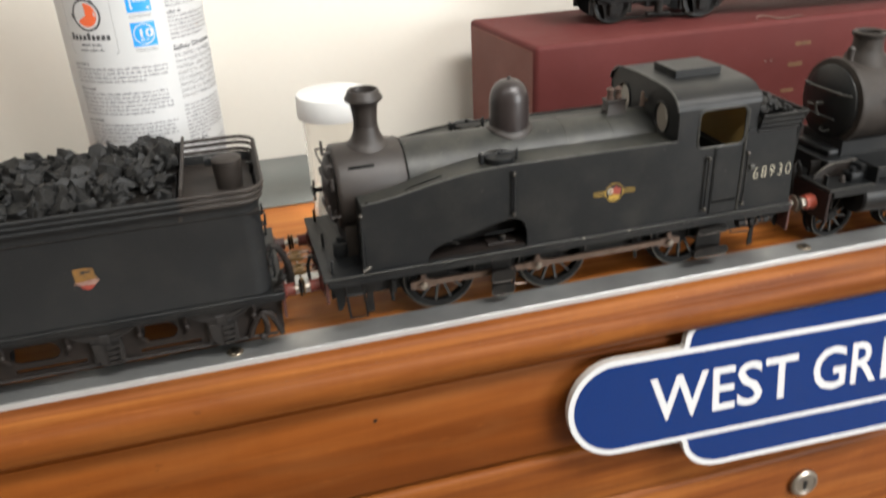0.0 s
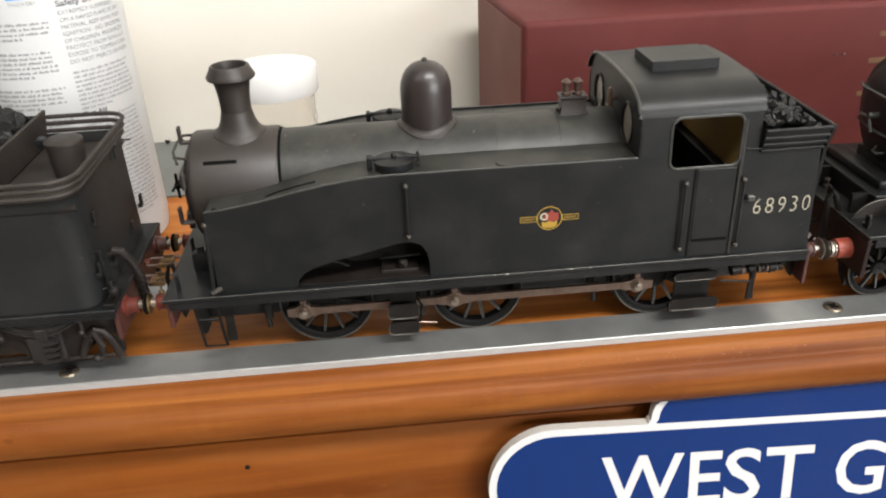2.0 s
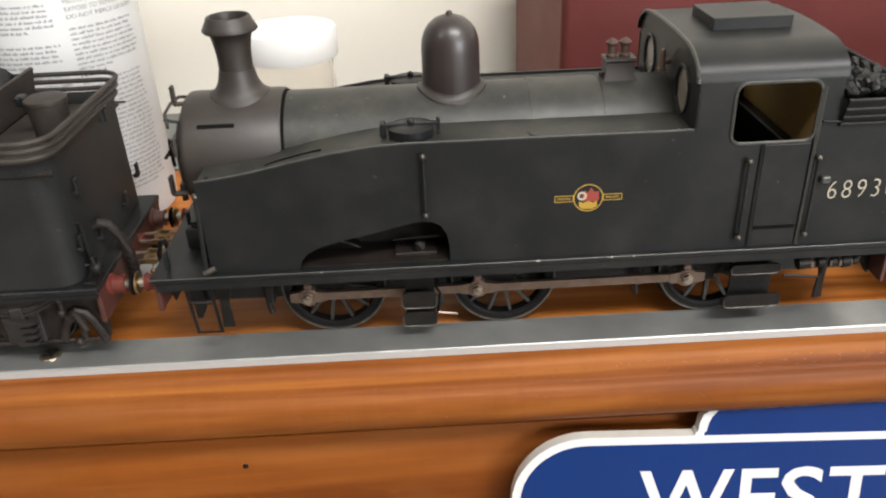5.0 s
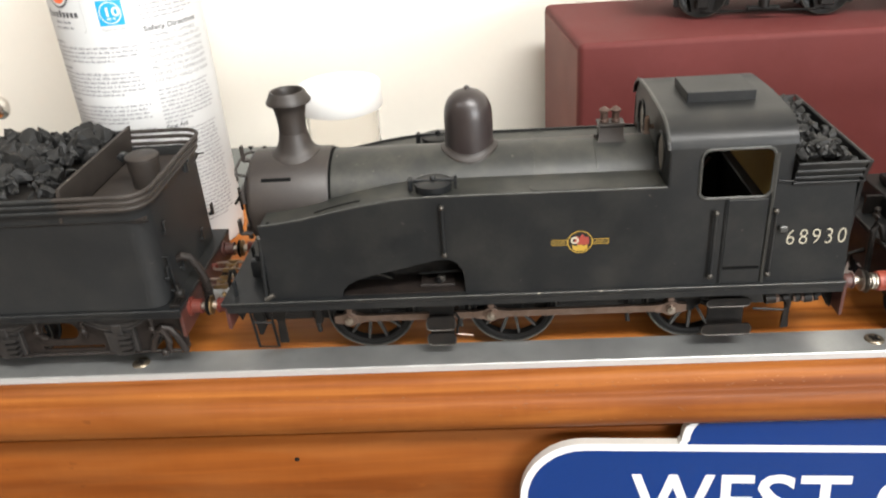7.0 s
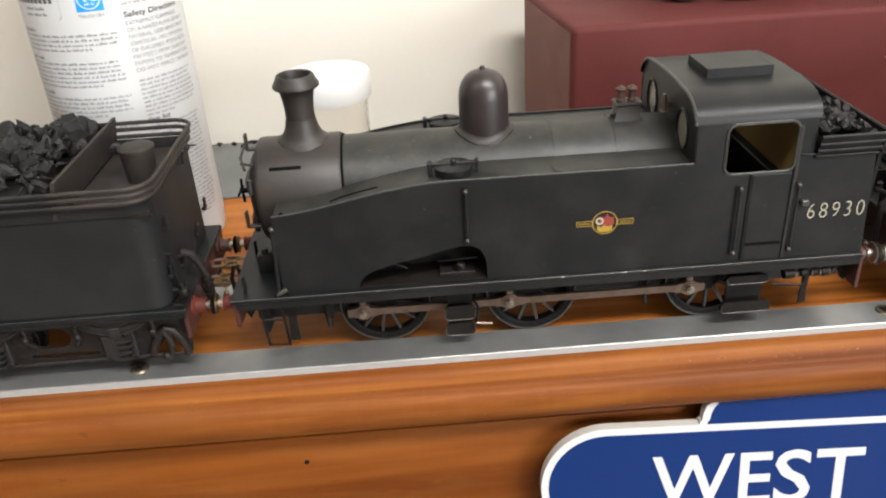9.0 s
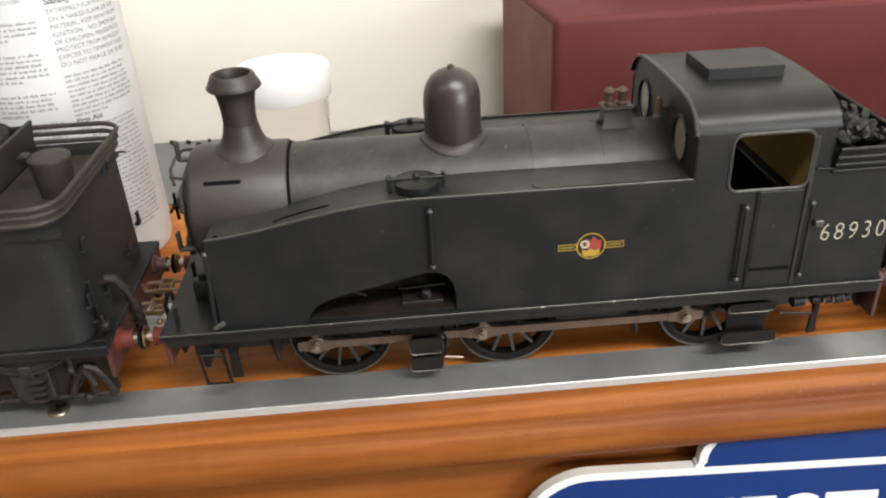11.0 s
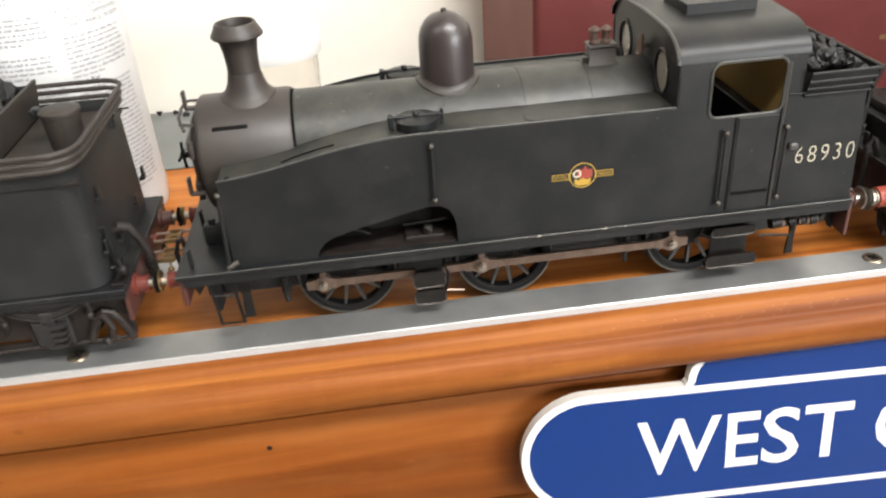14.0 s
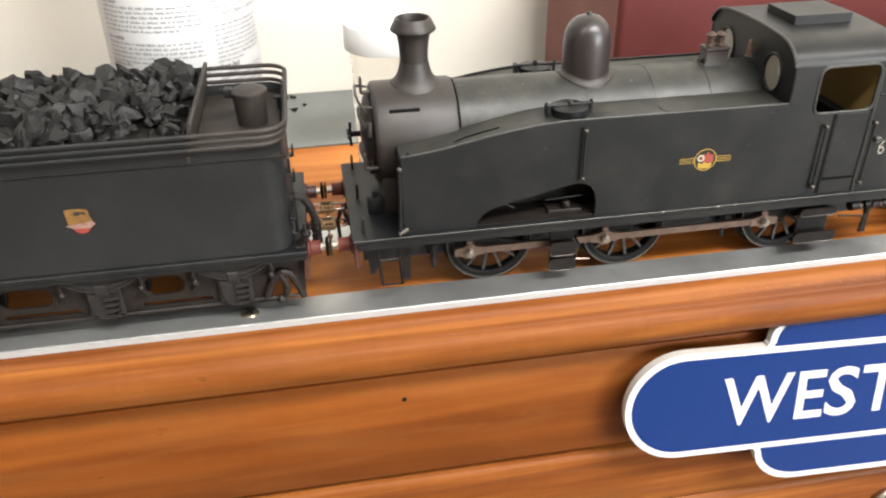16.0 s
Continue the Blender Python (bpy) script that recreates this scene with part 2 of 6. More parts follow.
EDGE = mat("raw cut plate edge", (0.42, 0.395, 0.36), 0.6, 0, 0.2, 90, 900)
BLUE = mat("royal blue enamel", (0.0015, 0.0180, 0.100), 0.2, 0, 0.06, 20, 500, None, 0, 0.02, 600, 0.0, 0.38)
LABEL = mat("white printed label", (0.50, 0.505, 0.505), 0.42, 0, 0.03, 40, 700, None, 0, 0, 1, 0.0, 0.4)
LABEL_GREY = mat("pale grey label ground", (0.36, 0.37, 0.38), 0.3, 0, 0.05, 60, 700)
PANEL_PALE = mat("pale grey panel print", (0.46, 0.46, 0.455), 0.35, 0, 0.03, 40, 700)
LILAC = mat("pale lilac print", (0.34, 0.33, 0.46), 0.4, 0, 0.1, 60, 900)
INK_DARK = mat("dark grey printing ink", (0.075, 0.075, 0.08), 0.4, 0, 0.15, 60, 900)
INK = mat("grey printing ink", (0.19, 0.19, 0.20), 0.4, 0, 0.15, 60, 900)
INK_PALE = mat("pale grey printing ink", (0.25, 0.25, 0.26), 0.4, 0, 0.15, 60, 900)
PURPLE = mat("deep violet label band", (0.036, 0.028, 0.145), 0.25, 0, 0.08, 40, 700, None, 0, 0, 1, 0.3)
SKY = mat("bright blue label square", (0.012, 0.26, 0.66), 0.3, 0, 0.05, 40, 700)
ORANGE = mat("orange red print", (0.72, 0.13, 0.045), 0.35, 0, 0.05, 40, 700)
TIN = mat("bare tinplate", (0.62, 0.62, 0.63), 0.28, 1.0, 0.1, 60, 700)
LID = mat("white plastic lid", (0.62, 0.62, 0.61), 0.45, 0, 0.02, 40, 700)
YELLOW = mat("yellow transfer", (0.28, 0.175, 0.020), 0.5, 0, 0.15, 200, 2000)
TRANSFER_RED = mat("red transfer", (0.19, 0.028, 0.018), 0.5, 0, 0.2, 200, 2000)
ORANGE_OLD = mat("worn orange transfer", (0.15, 0.072, 0.013), 0.6, 0, 0.5, 300, 2500, (0.03, 0.02, 0.014), 0.8)
PINK_OLD = mat("worn pinkish transfer", (0.20, 0.12, 0.095), 0.6, 0, 0.4, 300, 2500, (0.10, 0.02, 0.014), 0.9)
CREAM = mat("cream transfer", (0.32, 0.295, 0.225), 0.5, 0, 0.25, 300, 2500)
SCUFF = mat("chipped bare metal", (0.34, 0.31, 0.26), 0.5, 0.3, 0.2, 400, 2500)

CLEAR = bpy.data.materials.new("clear styrene")
CLEAR.use_nodes = True
_b = CLEAR.node_tree.nodes["Principled BSDF"]
_b.inputs["Base Color"].default_value = (0.98, 0.965, 0.94, 1)
_b.inputs["Roughness"].default_value, _b.inputs["IOR"].default_value, _b.inputs["Transmission Weight"].default_value = 0.06, 1.3, 1.0

NICK = mat("pale nick in the varnish", (0.25, 0.10, 0.032), 0.6, 0, 0.3, 300, 1500)
DENT = mat("dark knock in the varnish", (0.115, 0.036, 0.007), 0.6, 0, 0.3, 300, 1500)
SLIT = mat("near black gap tone", (0.002, 0.002, 0.002), 0.8, 0, 0.2, 100, 900, None, 0, 0, 1, 0, 0.1)
WORN = mat("rubbed black paint edge", (0.040, 0.040, 0.037), 0.42, 0.2, 0.4, 150, 1500, (0.012, 0.012, 0.011), 0.7)
SPRINGS = mat("dusty grey cast springs", (0.0120, 0.0108, 0.0102), 0.55, 0, 0.35, 120, 900, (0.034, 0.030, 0.028), 0.5, 0.3, 1500, 0, 0.3)
GRIMEFRAME = mat("dusty brown black frames", (0.0078, 0.0055, 0.0046), 0.55, 0, 0.35, 120, 900, (0.026, 0.018, 0.0135), 0.55, 0.4, 1300, 0, 0.3)
GRIME = mat("brown grimy black paint", (0.020, 0.0160, 0.0135), 0.6, 0, 0.25, 80, 900, (0.046, 0.037, 0.031), 0.5, 0.15, 1800, 0, 0.3)

# ---- building helpers, all lengths in millimetres ----
BASE = {}


def thing(name, label, category, at=(0, 0, 0), group="", kind=""):
    """A thing: an Empty at its base, which parents its parts."""
    e = new(name)
    e.empty_display_size = 0.01
    e.location = Vector(at) * 0.001
    BASE[e.name] = Vector(at) * 0.001
    return tagged(e, label, category, group, kind)


def data(name, bm, material, angle=35):
    for v in bm.verts:
        v.co *= 0.001
    bmesh.ops.recalc_face_normals(bm, faces=bm.faces)
    me = bpy.data.meshes.new(name)
    bm.to_mesh(me)
    bm.free()
    me.materials.append(material)
    me.polygons.foreach_set("use_smooth", [True] * len(me.polygons))
    me.set_sharp_from_angle(angle=radians(angle))
    return me


def attach(ob, parent):
    ob.parent = parent
    if parent.name in BASE:
        ob.matrix_parent_inverse = Matrix.Translation(-BASE[parent.name])
    return ob


def part(name, bm, material, parent, label="", angle=35):
    ob = new(name, data(name, bm, material, angle))
    attach(ob, parent)
    return tagged(ob, label)


def share(name, me, parent, m, label=""):
    """A part that shares its mesh with alike parts, at the pose m."""
    ob = attach(new(name, me), parent)
    ob.matrix_basis = m
    return tagged(ob, label)


def solid(name, bm, material, label, category, group="", kind="", angle=35):
    return tagged(new(name, data(name, bm, material, angle)), label, category, group, kind)


def B():
    return bmesh.new()


def box(bm, x0, x1, y0, y1, z0, z1, bev=0.0, seg=2):
    r = bmesh.ops.create_cube(bm, size=1)
    for v in r["verts"]:
        v.co = Vector(((x0 + x1) / 2 + v.co.x * (x1 - x0), (y0 + y1) / 2 + v.co.y * (y1 - y0), (z0 + z1) / 2 + v.co.z * (z1 - z0)))
    if bev:
        bmesh.ops.bevel(bm, geom=list({e for v in r["verts"] for e in v.link_edges}), offset=bev, segments=seg, affect="EDGES", profile=0.5)
    return bm


def rod(bm, a, b, r, r2=None, seg=16):
    a, b = Vector(a), Vector(b)
    m = Matrix.Translation((a + b) / 2) @ (b - a).to_track_quat("Z", "Y").to_matrix().to_4x4()
    bmesh.ops.create_cone(bm, segments=seg, radius1=r, radius2=r if r2 is None else r2, depth=(b - a).length, cap_ends=True, matrix=m)
    return bm


def ball(bm, c, r, seg=12):
    bmesh.ops.create_uvsphere(bm, u_segments=seg, v_segments=seg // 2 + 2, radius=r, matrix=Matrix.Translation(c))
    return bm


AX = {"x": Matrix(((0, 0, 1), (1, 0, 0), (0, 1, 0))), "y": Matrix(((1, 0, 0), (0, 0, 1), (0, -1, 0))), "z": Matrix.Identity(3)}


def lathe(bm, profile, c, axis="z", seg=40):
    """Turns (radius, height) pairs round an axis through c; both ends close on the axis where the radius is 0."""
    rings = []
    for r, h in profile:
        if r < 1e-6:
            rings.append([bm.verts.new(AX[axis] @ Vector((0, 0, h)) + Vector(c))])
        else:
            rings.append([bm.verts.new(AX[axis] @ Vector((r * math.cos(2 * math.pi * i / seg), r * math.sin(2 * math.pi * i / seg), h)) + Vector(c)) for i in range(seg)])
    for p, q in zip(rings, rings[1:]):
        for i in range(seg):
            j = (i + 1) % seg
            f = [p[i % len(p)], p[j % len(p)], q[j % len(q)], q[i % len(q)]]
            f = list(dict.fromkeys(f))
            if len(f) > 2:
                bm.faces.new(f)
    return bm


def plate(bm, outer, axis, a0, a1, holes=()):
    """A flat plate from an outline with holes, extruded along an axis. Outlines are (x, z) for y, (y, z) for x, (x, y) for z."""
    def at(u, v, a):
        return Vector((u, a, v)) if axis == "y" else Vector((a, u, v)) if axis == "x" else Vector((u, v, a))
    edges = []
    for loop in (outer, *holes):
        vs = [bm.verts.new(at(u, v, a0)) for u, v in loop]
        edges += [bm.edges.new((vs[i], vs[(i + 1) % len(vs)])) for i in range(len(vs))]
    faces = [g for g in bmesh.ops.triangle_fill(bm, use_beauty=True, edges=edges)["geom"] if isinstance(g, bmesh.types.BMFace)]
    ext = bmesh.ops.extrude_face_region(bm, geom=faces)["geom"]
    d = at(0, 0, a1 - a0)
    for v in ext:
        if isinstance(v, bmesh.types.BMVert):
            v.co += d
    return bm


def tube(bm, pts, r, seg=8):
    """A round bar along a line of points."""
    pts = [Vector(p) for p in pts]
    rings = []
    up = Vector((0.13, 0.31, 0.94))
    for i, p in enumerate(pts):
        d = (pts[min(i + 1, len(pts) - 1)] - pts[max(i - 1, 0)]).normalized()
        u = d.cross(up).normalized()
        w = d.cross(u)
        rings.append([bm.verts.new(p + r * (u * math.cos(2 * math.pi * k / seg) + w * math.sin(2 * math.pi * k / seg))) for k in range(seg)])
    for a, b in zip(rings, rings[1:]):
        for k in range(seg):
            bm.faces.new((a[k], a[(k + 1) % seg], b[(k + 1) % seg], b[k]))
    bm.faces.new(rings[0][::-1])
    bm.faces.new(rings[-1])
    return bm


def arc(cx, cz, r, a0, a1, n=8):
    return [(cx + r * math.cos(radians(a0 + (a1 - a0) * i / n)), cz + r * math.sin(radians(a0 + (a1 - a0) * i / n))) for i in range(n + 1)]


def rrect(x0, x1, z0, z1, r, n=5):
    return arc(x1 - r, z0 + r, r, -90, 0, n) + arc(x1 - r, z1 - r, r, 0, 90, n) + arc(x0 + r, z1 - r, r, 90, 180, n) + arc(x0 + r, z0 + r, r, 180, 270, n)


def loft(bm, sections, close=True, caps=True):
    """Skins a row of equal point lists."""
    rows = [[bm.verts.new(p) for p in s] for s in sections]
    k = len(rows[0])
    for a, b in zip(rows, rows[1:]):
        for i in range(k if close else k - 1):
            bm.faces.new((a[i], a[(i + 1) % k], b[(i + 1) % k], b[i]))
    if caps:
        bm.faces.new(rows[0][::-1])
        bm.faces.new(rows[-1])
    return bm


def letters(text, size, weight=0.0, spacing=1.0, align="LEFT", depth=0.0):
    """The mesh of a line of text in the built-in font, lying in x and y from the origin, in millimetres."""
    cu = bpy.data.curves.new("text", "FONT")
    cu.body, cu.size, cu.offset, cu.space_character, cu.align_x, cu.extrude, cu.resolution_u = text, size, weight, spacing, align, depth, 3
    ob = bpy.data.objects.new("text", cu)
    me = bpy.data.meshes.new_from_object(ob)
    bm = bmesh.new()
    bm.from_mesh(me)
    bpy.data.objects.remove(ob)
    bpy.data.curves.remove(cu)
    bpy.data.meshes.remove(me)
    return bm


def stand(bm, x, y, z, slant=0.0):
    """Turns flat lettering upright so that it faces -y, with its origin at the place given."""
    for v in bm.verts:
        v.co = Vector((x + v.co.x + slant * v.co.y, y - v.co.z, z + v.co.y))
    return bm


def join(bm, other):
    me = bpy.data.meshes.new("join")
    other.to_mesh(me)
    other.free()
    bm.from_mesh(me)
    bpy.data.meshes.remove(me)
    return bm


def lump(seed, size):
    """A broken, sharp-edged lump of coal."""
    rnd = random.Random(seed)
    bm = B()
    k = Vector((rnd.uniform(0.85, 1.4), rnd.uniform(0.8, 1.15), rnd.uniform(0.6, 0.95))) * size
    for i in range(14):
        d = Vector((rnd.gauss(0, 1), rnd.gauss(0, 1), rnd.gauss(0, 1))).normalized() * rnd.uniform(0.72, 1.08)
        bm.verts.new((d.x * k.x, d.y * k.y, d.z * k.z))
    bmesh.ops.convex_hull(bm, input=bm.verts)
    bmesh.ops.delete(bm, geom=[v for v in bm.verts if not v.link_faces], context="VERTS")
    bmesh.ops.subdivide_edges(bm, edges=list(bm.edges), cuts=2, use_grid_fill=True)
    for v in bm.verts:
        v.co += noise.noise_vector(v.co * (1.6 / size) + Vector((seed, 3, 1))) * size * 0.18 + noise.noise_vector(v.co * (4.5 / size) + Vector((seed, 7, 2))) * size * 0.09
    return bm

# ---- the room ----
RAIL, DECK, BACK = -1.5, -4.3, 212.0  # top of the metal strips, of the wooden deck; the wall's face


def structure(name, bm, material, label):
    return tagged(new(name, data(name, bm, material)), label, name.split("_")[0], kind="structure")


structure("floor", box(B(), -2600, 2600, -2600, 400, -930, -900), CARPET, "brown grey carpeted room floor")
structure("ceiling", box(B(), -2600, 2600, -2600, 400, 1400, 1430), CEILING, "plain white painted ceiling")
structure("wall_north", box(B(), -2600, 2600, BACK, BACK + 100, -900, 1400), PAINTED_WALL, "plain cream painted wall behind the shelf")
# walls out of view are assumed; their duller beige keeps the fill low
bm = B()
plate(bm, [(-2500, -900), (2500, -900), (2500, 1400), (-2500, 1400)], "y", -2600, -2500, [[(1000, -100), (2400, -100), (2400, 1000), (1000, 1000)]])
structure("wall_south", bm, ROOM, "assumed beige wall with a window opening, out of view")
structure("wall_west", box(B(), -2600, -2500, -2500, BACK, -900, 1400), ROOM, "assumed plain beige side wall, out of view")
structure("wall_east", box(B(), 2500, 2600, -2500, BACK, -900, 1400), ROOM, "assumed plain beige side wall, out of view")

# ---- the wooden cabinet: deck, moulded edge, frieze, drawer front ----
cab = thing("wooden_cabinet", "honey varnished pine cabinet with a moulded top edge", "cabinet", (0, 0, -900))
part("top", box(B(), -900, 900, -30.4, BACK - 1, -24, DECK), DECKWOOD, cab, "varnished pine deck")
edge = [(-30.4, DECK), (-35.0, DECK - 0.1), (-36.8, -4.9), (-38.2, -6.3), (-39.2, -8.4), (-39.7, -10.2), (-39.9, -11.3), (-40.3, -11.6), (-41.7, -12.1), (-42.9, -13.3), (-43.7, -15.2), (-43.9, -17.6), (-43.5, -20.4), (-42.6, -23.0), (-41.2, -25.2), (-39.6, -27.0), (-38.0, -28.2), (-36.4, -28.8), (-30.4, -28.9)]
bm = B()
loft(bm, [[Vector((x, y, z)) for y, z in edge] for x in (-900, 900)])
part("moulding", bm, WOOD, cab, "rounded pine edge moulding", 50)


def face_y(z):
    """The y of the moulding's face at the height z."""
    for (ya, za), (yb, zb) in zip(edge[2:], edge[3:]):
        if zb <= z <= za:
            return ya + (yb - ya) * (za - z) / (za - zb)
    return -43.0


rnd = random.Random(17)
moulding = [o for o in cab.children if o.name.startswith("moulding")][0]
for cx, cz, wide, count in ((8, -9.2, 14, 9), (40, -8.6, 20, 8), (12, -13.6, 7, 6), (-60, -10, 30, 6), (95, -9.4, 30, 7), (-20, -17, 40, 5), (-130, -12, 40, 6)):
    for i in range(count):
        x, z = cx + rnd.uniform(-wide, wide), cz + rnd.uniform(-1.2, 1.2)
        bm = ball(B(), (0, 0, 0), 1.0, 8)
        a, b = rnd.uniform(0.35, 0.9), rnd.uniform(0.14, 0.3)
        for v in bm.verts:
            v.co = Vector((x + v.co.x * a, face_y(z) + v.co.y * 0.06, z + v.co.z * b + v.co.x * a * 0.2))
        part("dent", bm, DENT, moulding)
for cx, cz, wide, count in ((60, -7.2, 26, 12), (110, -7.6, 24, 9), (-100, -8.0, 30, 6), (20, -20.0, 60, 5)):
    for i in range(count):
        x, z = cx + rnd.uniform(-wide, wide), cz + rnd.uniform(-1.0, 1.0)
        bm = ball(B(), (0, 0, 0), 1.0, 8)
        a, b = rnd.uniform(0.2, 0.5), rnd.uniform(0.1, 0.18)
        for v in bm.verts:
            v.co = Vector((x + v.co.x * a, face_y(z) + v.co.y * 0.05, z + v.co.z * b))
        part("nick", bm, NICK, moulding)
bm = tube(B(), [(65.2, face_y(-15.6) - 0.02, -15.6), (66.4, face_y(-16.6) - 0.02, -16.6), (67.4, face_y(-17.3) - 0.02, -17.3)], 0.16, 6)
part("scratch", bm, DENT, moulding, "short dark scratch")
part("frieze", box(B(), -900, 900, -30.0, -8, -90.8, -36.2, 0.8, 2), PANEL, cab, "plain red brown pine frieze toned down for shade")
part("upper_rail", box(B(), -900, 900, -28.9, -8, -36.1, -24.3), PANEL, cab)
part("shadow_gap", box(B(), -900, 900, -14, -8, -95.5, -90.9), PANEL, cab)
front = [(-8, -95.6), (-28.2, -95.6), (-29.6, -96.4), (-30.2, -98), (-30.2, -130), (-29.4, -132.2), (-27.6, -133.2), (-27.6, -134.6), (-29.2, -135.4), (-30.2, -137.5), (-30.2, -280), (-8, -280)]
bm = B()
loft(bm, [[Vector((x, y, z)) for y, z in front] for x in (-900, 900)])
part("drawer_front", bm, WOOD, cab, "pine drawer front with a moulded rim", 40)
part("carcass", box(B(), -895, 895, -20, BACK - 2, -899, -280.5), PANEL, cab)
bm = lathe(B(), [(0, -30.0), (8.4, -30.0), (8.9, -31.0), (8.9, -32.6), (8.0, -33.8), (6.4, -34.0), (5.8, -33.5), (0, -33.5)], (163.5, 0, -157), "y")
for v in bm.verts:
    v.co.y = -abs(v.co.y)
lock = part("lock", bm, BRIGHT, cab, "nickel cylinder lock")
bm = B()
plate(bm, arc(163.5, -155.8, 1.5, -60, 240, 10) + [(162.5, -161.0), (164.5, -161.0)], "y", -34.0, -33.55)
part("keyhole", bm, BLACK, lock, "dark key slot")
bm = lathe(B(), [(0, -29.9), (1.1, -29.9), (0.9, -30.3), (0, -30.35)], (-81.9, 0, -48.8), "y", 12)
for v in bm.verts:
    v.co.y = -abs(v.co.y)
part("nail_head", bm, FRAME, cab, "small dark nail head")
part("back_board", box(B(), -900, 900, 127, BACK - 1.5, DECK + 0.05, DECK + 1.2, 0.3), GREY, cab, "grey painted board along the wall")

# ---- metal strips ----


def strip(y0, y1, screws, label):
    t = thing("metal_strip", label, "metal strip", (0, (y0 + y1) / 2, DECK), "display rails")
    low, arris = DECK + 0.05, 0.35
    profile = [(y1, low), (y1, RAIL - 0.2), (y1 - 0.2, RAIL)] + [(y0 + arris + arris * math.cos(radians(a)), RAIL - arris + arris * math.sin(radians(a))) for a in range(90, 181, 15)] + [(y0, low)]
    bm = B()
    loft(bm, [[Vector((x, y, z)) for y, z in profile] for x in (-900, 900)])
    bar_ob = part("bar", bm, ALU, t, "", 25)
    part("front_edge", box(B(), -900, 900, y0 - 0.12, y0 + 0.1, low, RAIL - 0.55), ALU_EDGE, bar_ob, "matt pale sawn edge")
    for x in screws:
        yc = (y0 + y1) / 2 + 0.3
        s = lathe(B(), [(0, RAIL + 0.4), (1.4, RAIL + 0.45), (2.2, RAIL + 0.85), (2.9, RAIL + 0.7), (3.4, RAIL + 0.3), (3.5, RAIL)], (x, yc, 0), "z", 28)
        sc = part("screw", s, SCREW, t, "countersunk nickel screw")
        a = B()
        box(a, x - 2.0, x + 2.0, yc - 0.5, yc + 0.5, RAIL + 0.42, RAIL + 0.8)
        box(a, x - 0.5, x + 0.5, yc - 2.0, yc + 2.0, RAIL + 0.43, RAIL + 0.81)
        for v in a.verts:
            d = v.co - Vector((x, yc, v.co.z))
            v.co = Vector((x, yc, v.co.z)) + Matrix.Rotation(0.5 + x, 3, "Z") @ d
        part("cross_slot", a, FRAME, sc)
    return t


strip(-33.2, -19.2, (-410, -136.5, 138.6, 415), "brushed aluminium strip screwed to the pine deck")
strip(19.2, 33.6, (-410, -138, 139, 415), "brushed aluminium strip under the far wheels")

# ---- enamel sign ----
sign = thing("enamel_sign", "royal blue enamel sign with white lettering and border", "sign", (147, -30, -121))
MID, HALF, L0, L1 = -59.8, 25.2, 7.7, 288.0
DROOP = math.tan(radians(2.1))  # the right end hangs a little lower
SY = -36.0  # front face, before the sign is leant back against the frieze


def leant(bm):
    for v in bm.verts:
        v.co.z = min(v.co.z - 2.2 - DROOP * (v.co.x - 38), -29.05)
        v.co.y += -1.5 + 0.14 * (v.co.z + 29)
    return bm


def bar(inset):
    r = HALF - inset
    return arc(L0 + HALF, MID, r, 90, 270, 18) + arc(L1 - HALF, MID, r, -90, 90, 18)


def lobe(up, inset):
    """The shorter lobe above or below the bar, from the bar's edge outwards."""
    s = 1 if up else -1
    z0 = MID + s * (HALF - 4)
    top = MID + s * (HALF + 18.3 - inset)
    x0 = 68.2 + inset
    r = 20.0 - inset * 0.5
    pts = [(x0, z0), (x0 + 0.2, MID + s * (HALF + 1))]
    for i in range(9):
        a = radians(90 * i / 8)
        pts.append((x0 + 1 + r * (1 - math.cos(a)), MID + s * (HALF + 1.5) + (top - MID - s * (HALF + 1.5)) * math.sin(a)))
    cut = -19.0 if up else 9e9
    left = []
    for x, z in pts:
        if z > cut and up:
            left.append((x, cut))
            break
        left.append((x, z))
    right = [(L0 + L1 - x, z) for x, z in left[::-1]]
    return left + right


bm = B()
for o in (bar(0), lobe(True, 0), lobe(False, 0)):
    plate(bm, o, "y", -32.8, SY + 0.05)
part("plate", leant(bm), EDGE, sign, "pale painted plate edge")
part("batten", box(B(), 60, 245, -36.2, -30.05, -72, -42), PANEL, sign, "pine batten behind the plate")
for nm, o, y in (("border", lobe(True, 0), SY), ("border", lobe(False, 0), SY), ("border", bar(0), SY - 0.25)):
    part(nm, leant(plate(B(), o, "y", SY + 0.06, y)), WHITE, sign, "white enamel border")
for nm, o, y in (("field", lobe(True, 2.9), SY - 0.12), ("field", lobe(False, 2.9), SY - 0.12)):
    part(nm, leant(plate(B(), o, "y", SY, y)), BLUE, sign, "blue enamel field")
part("field", leant(plate(B(), bar(2.9), "y", SY - 0.2, SY - 0.42)), BLUE, sign, "blue enamel field")
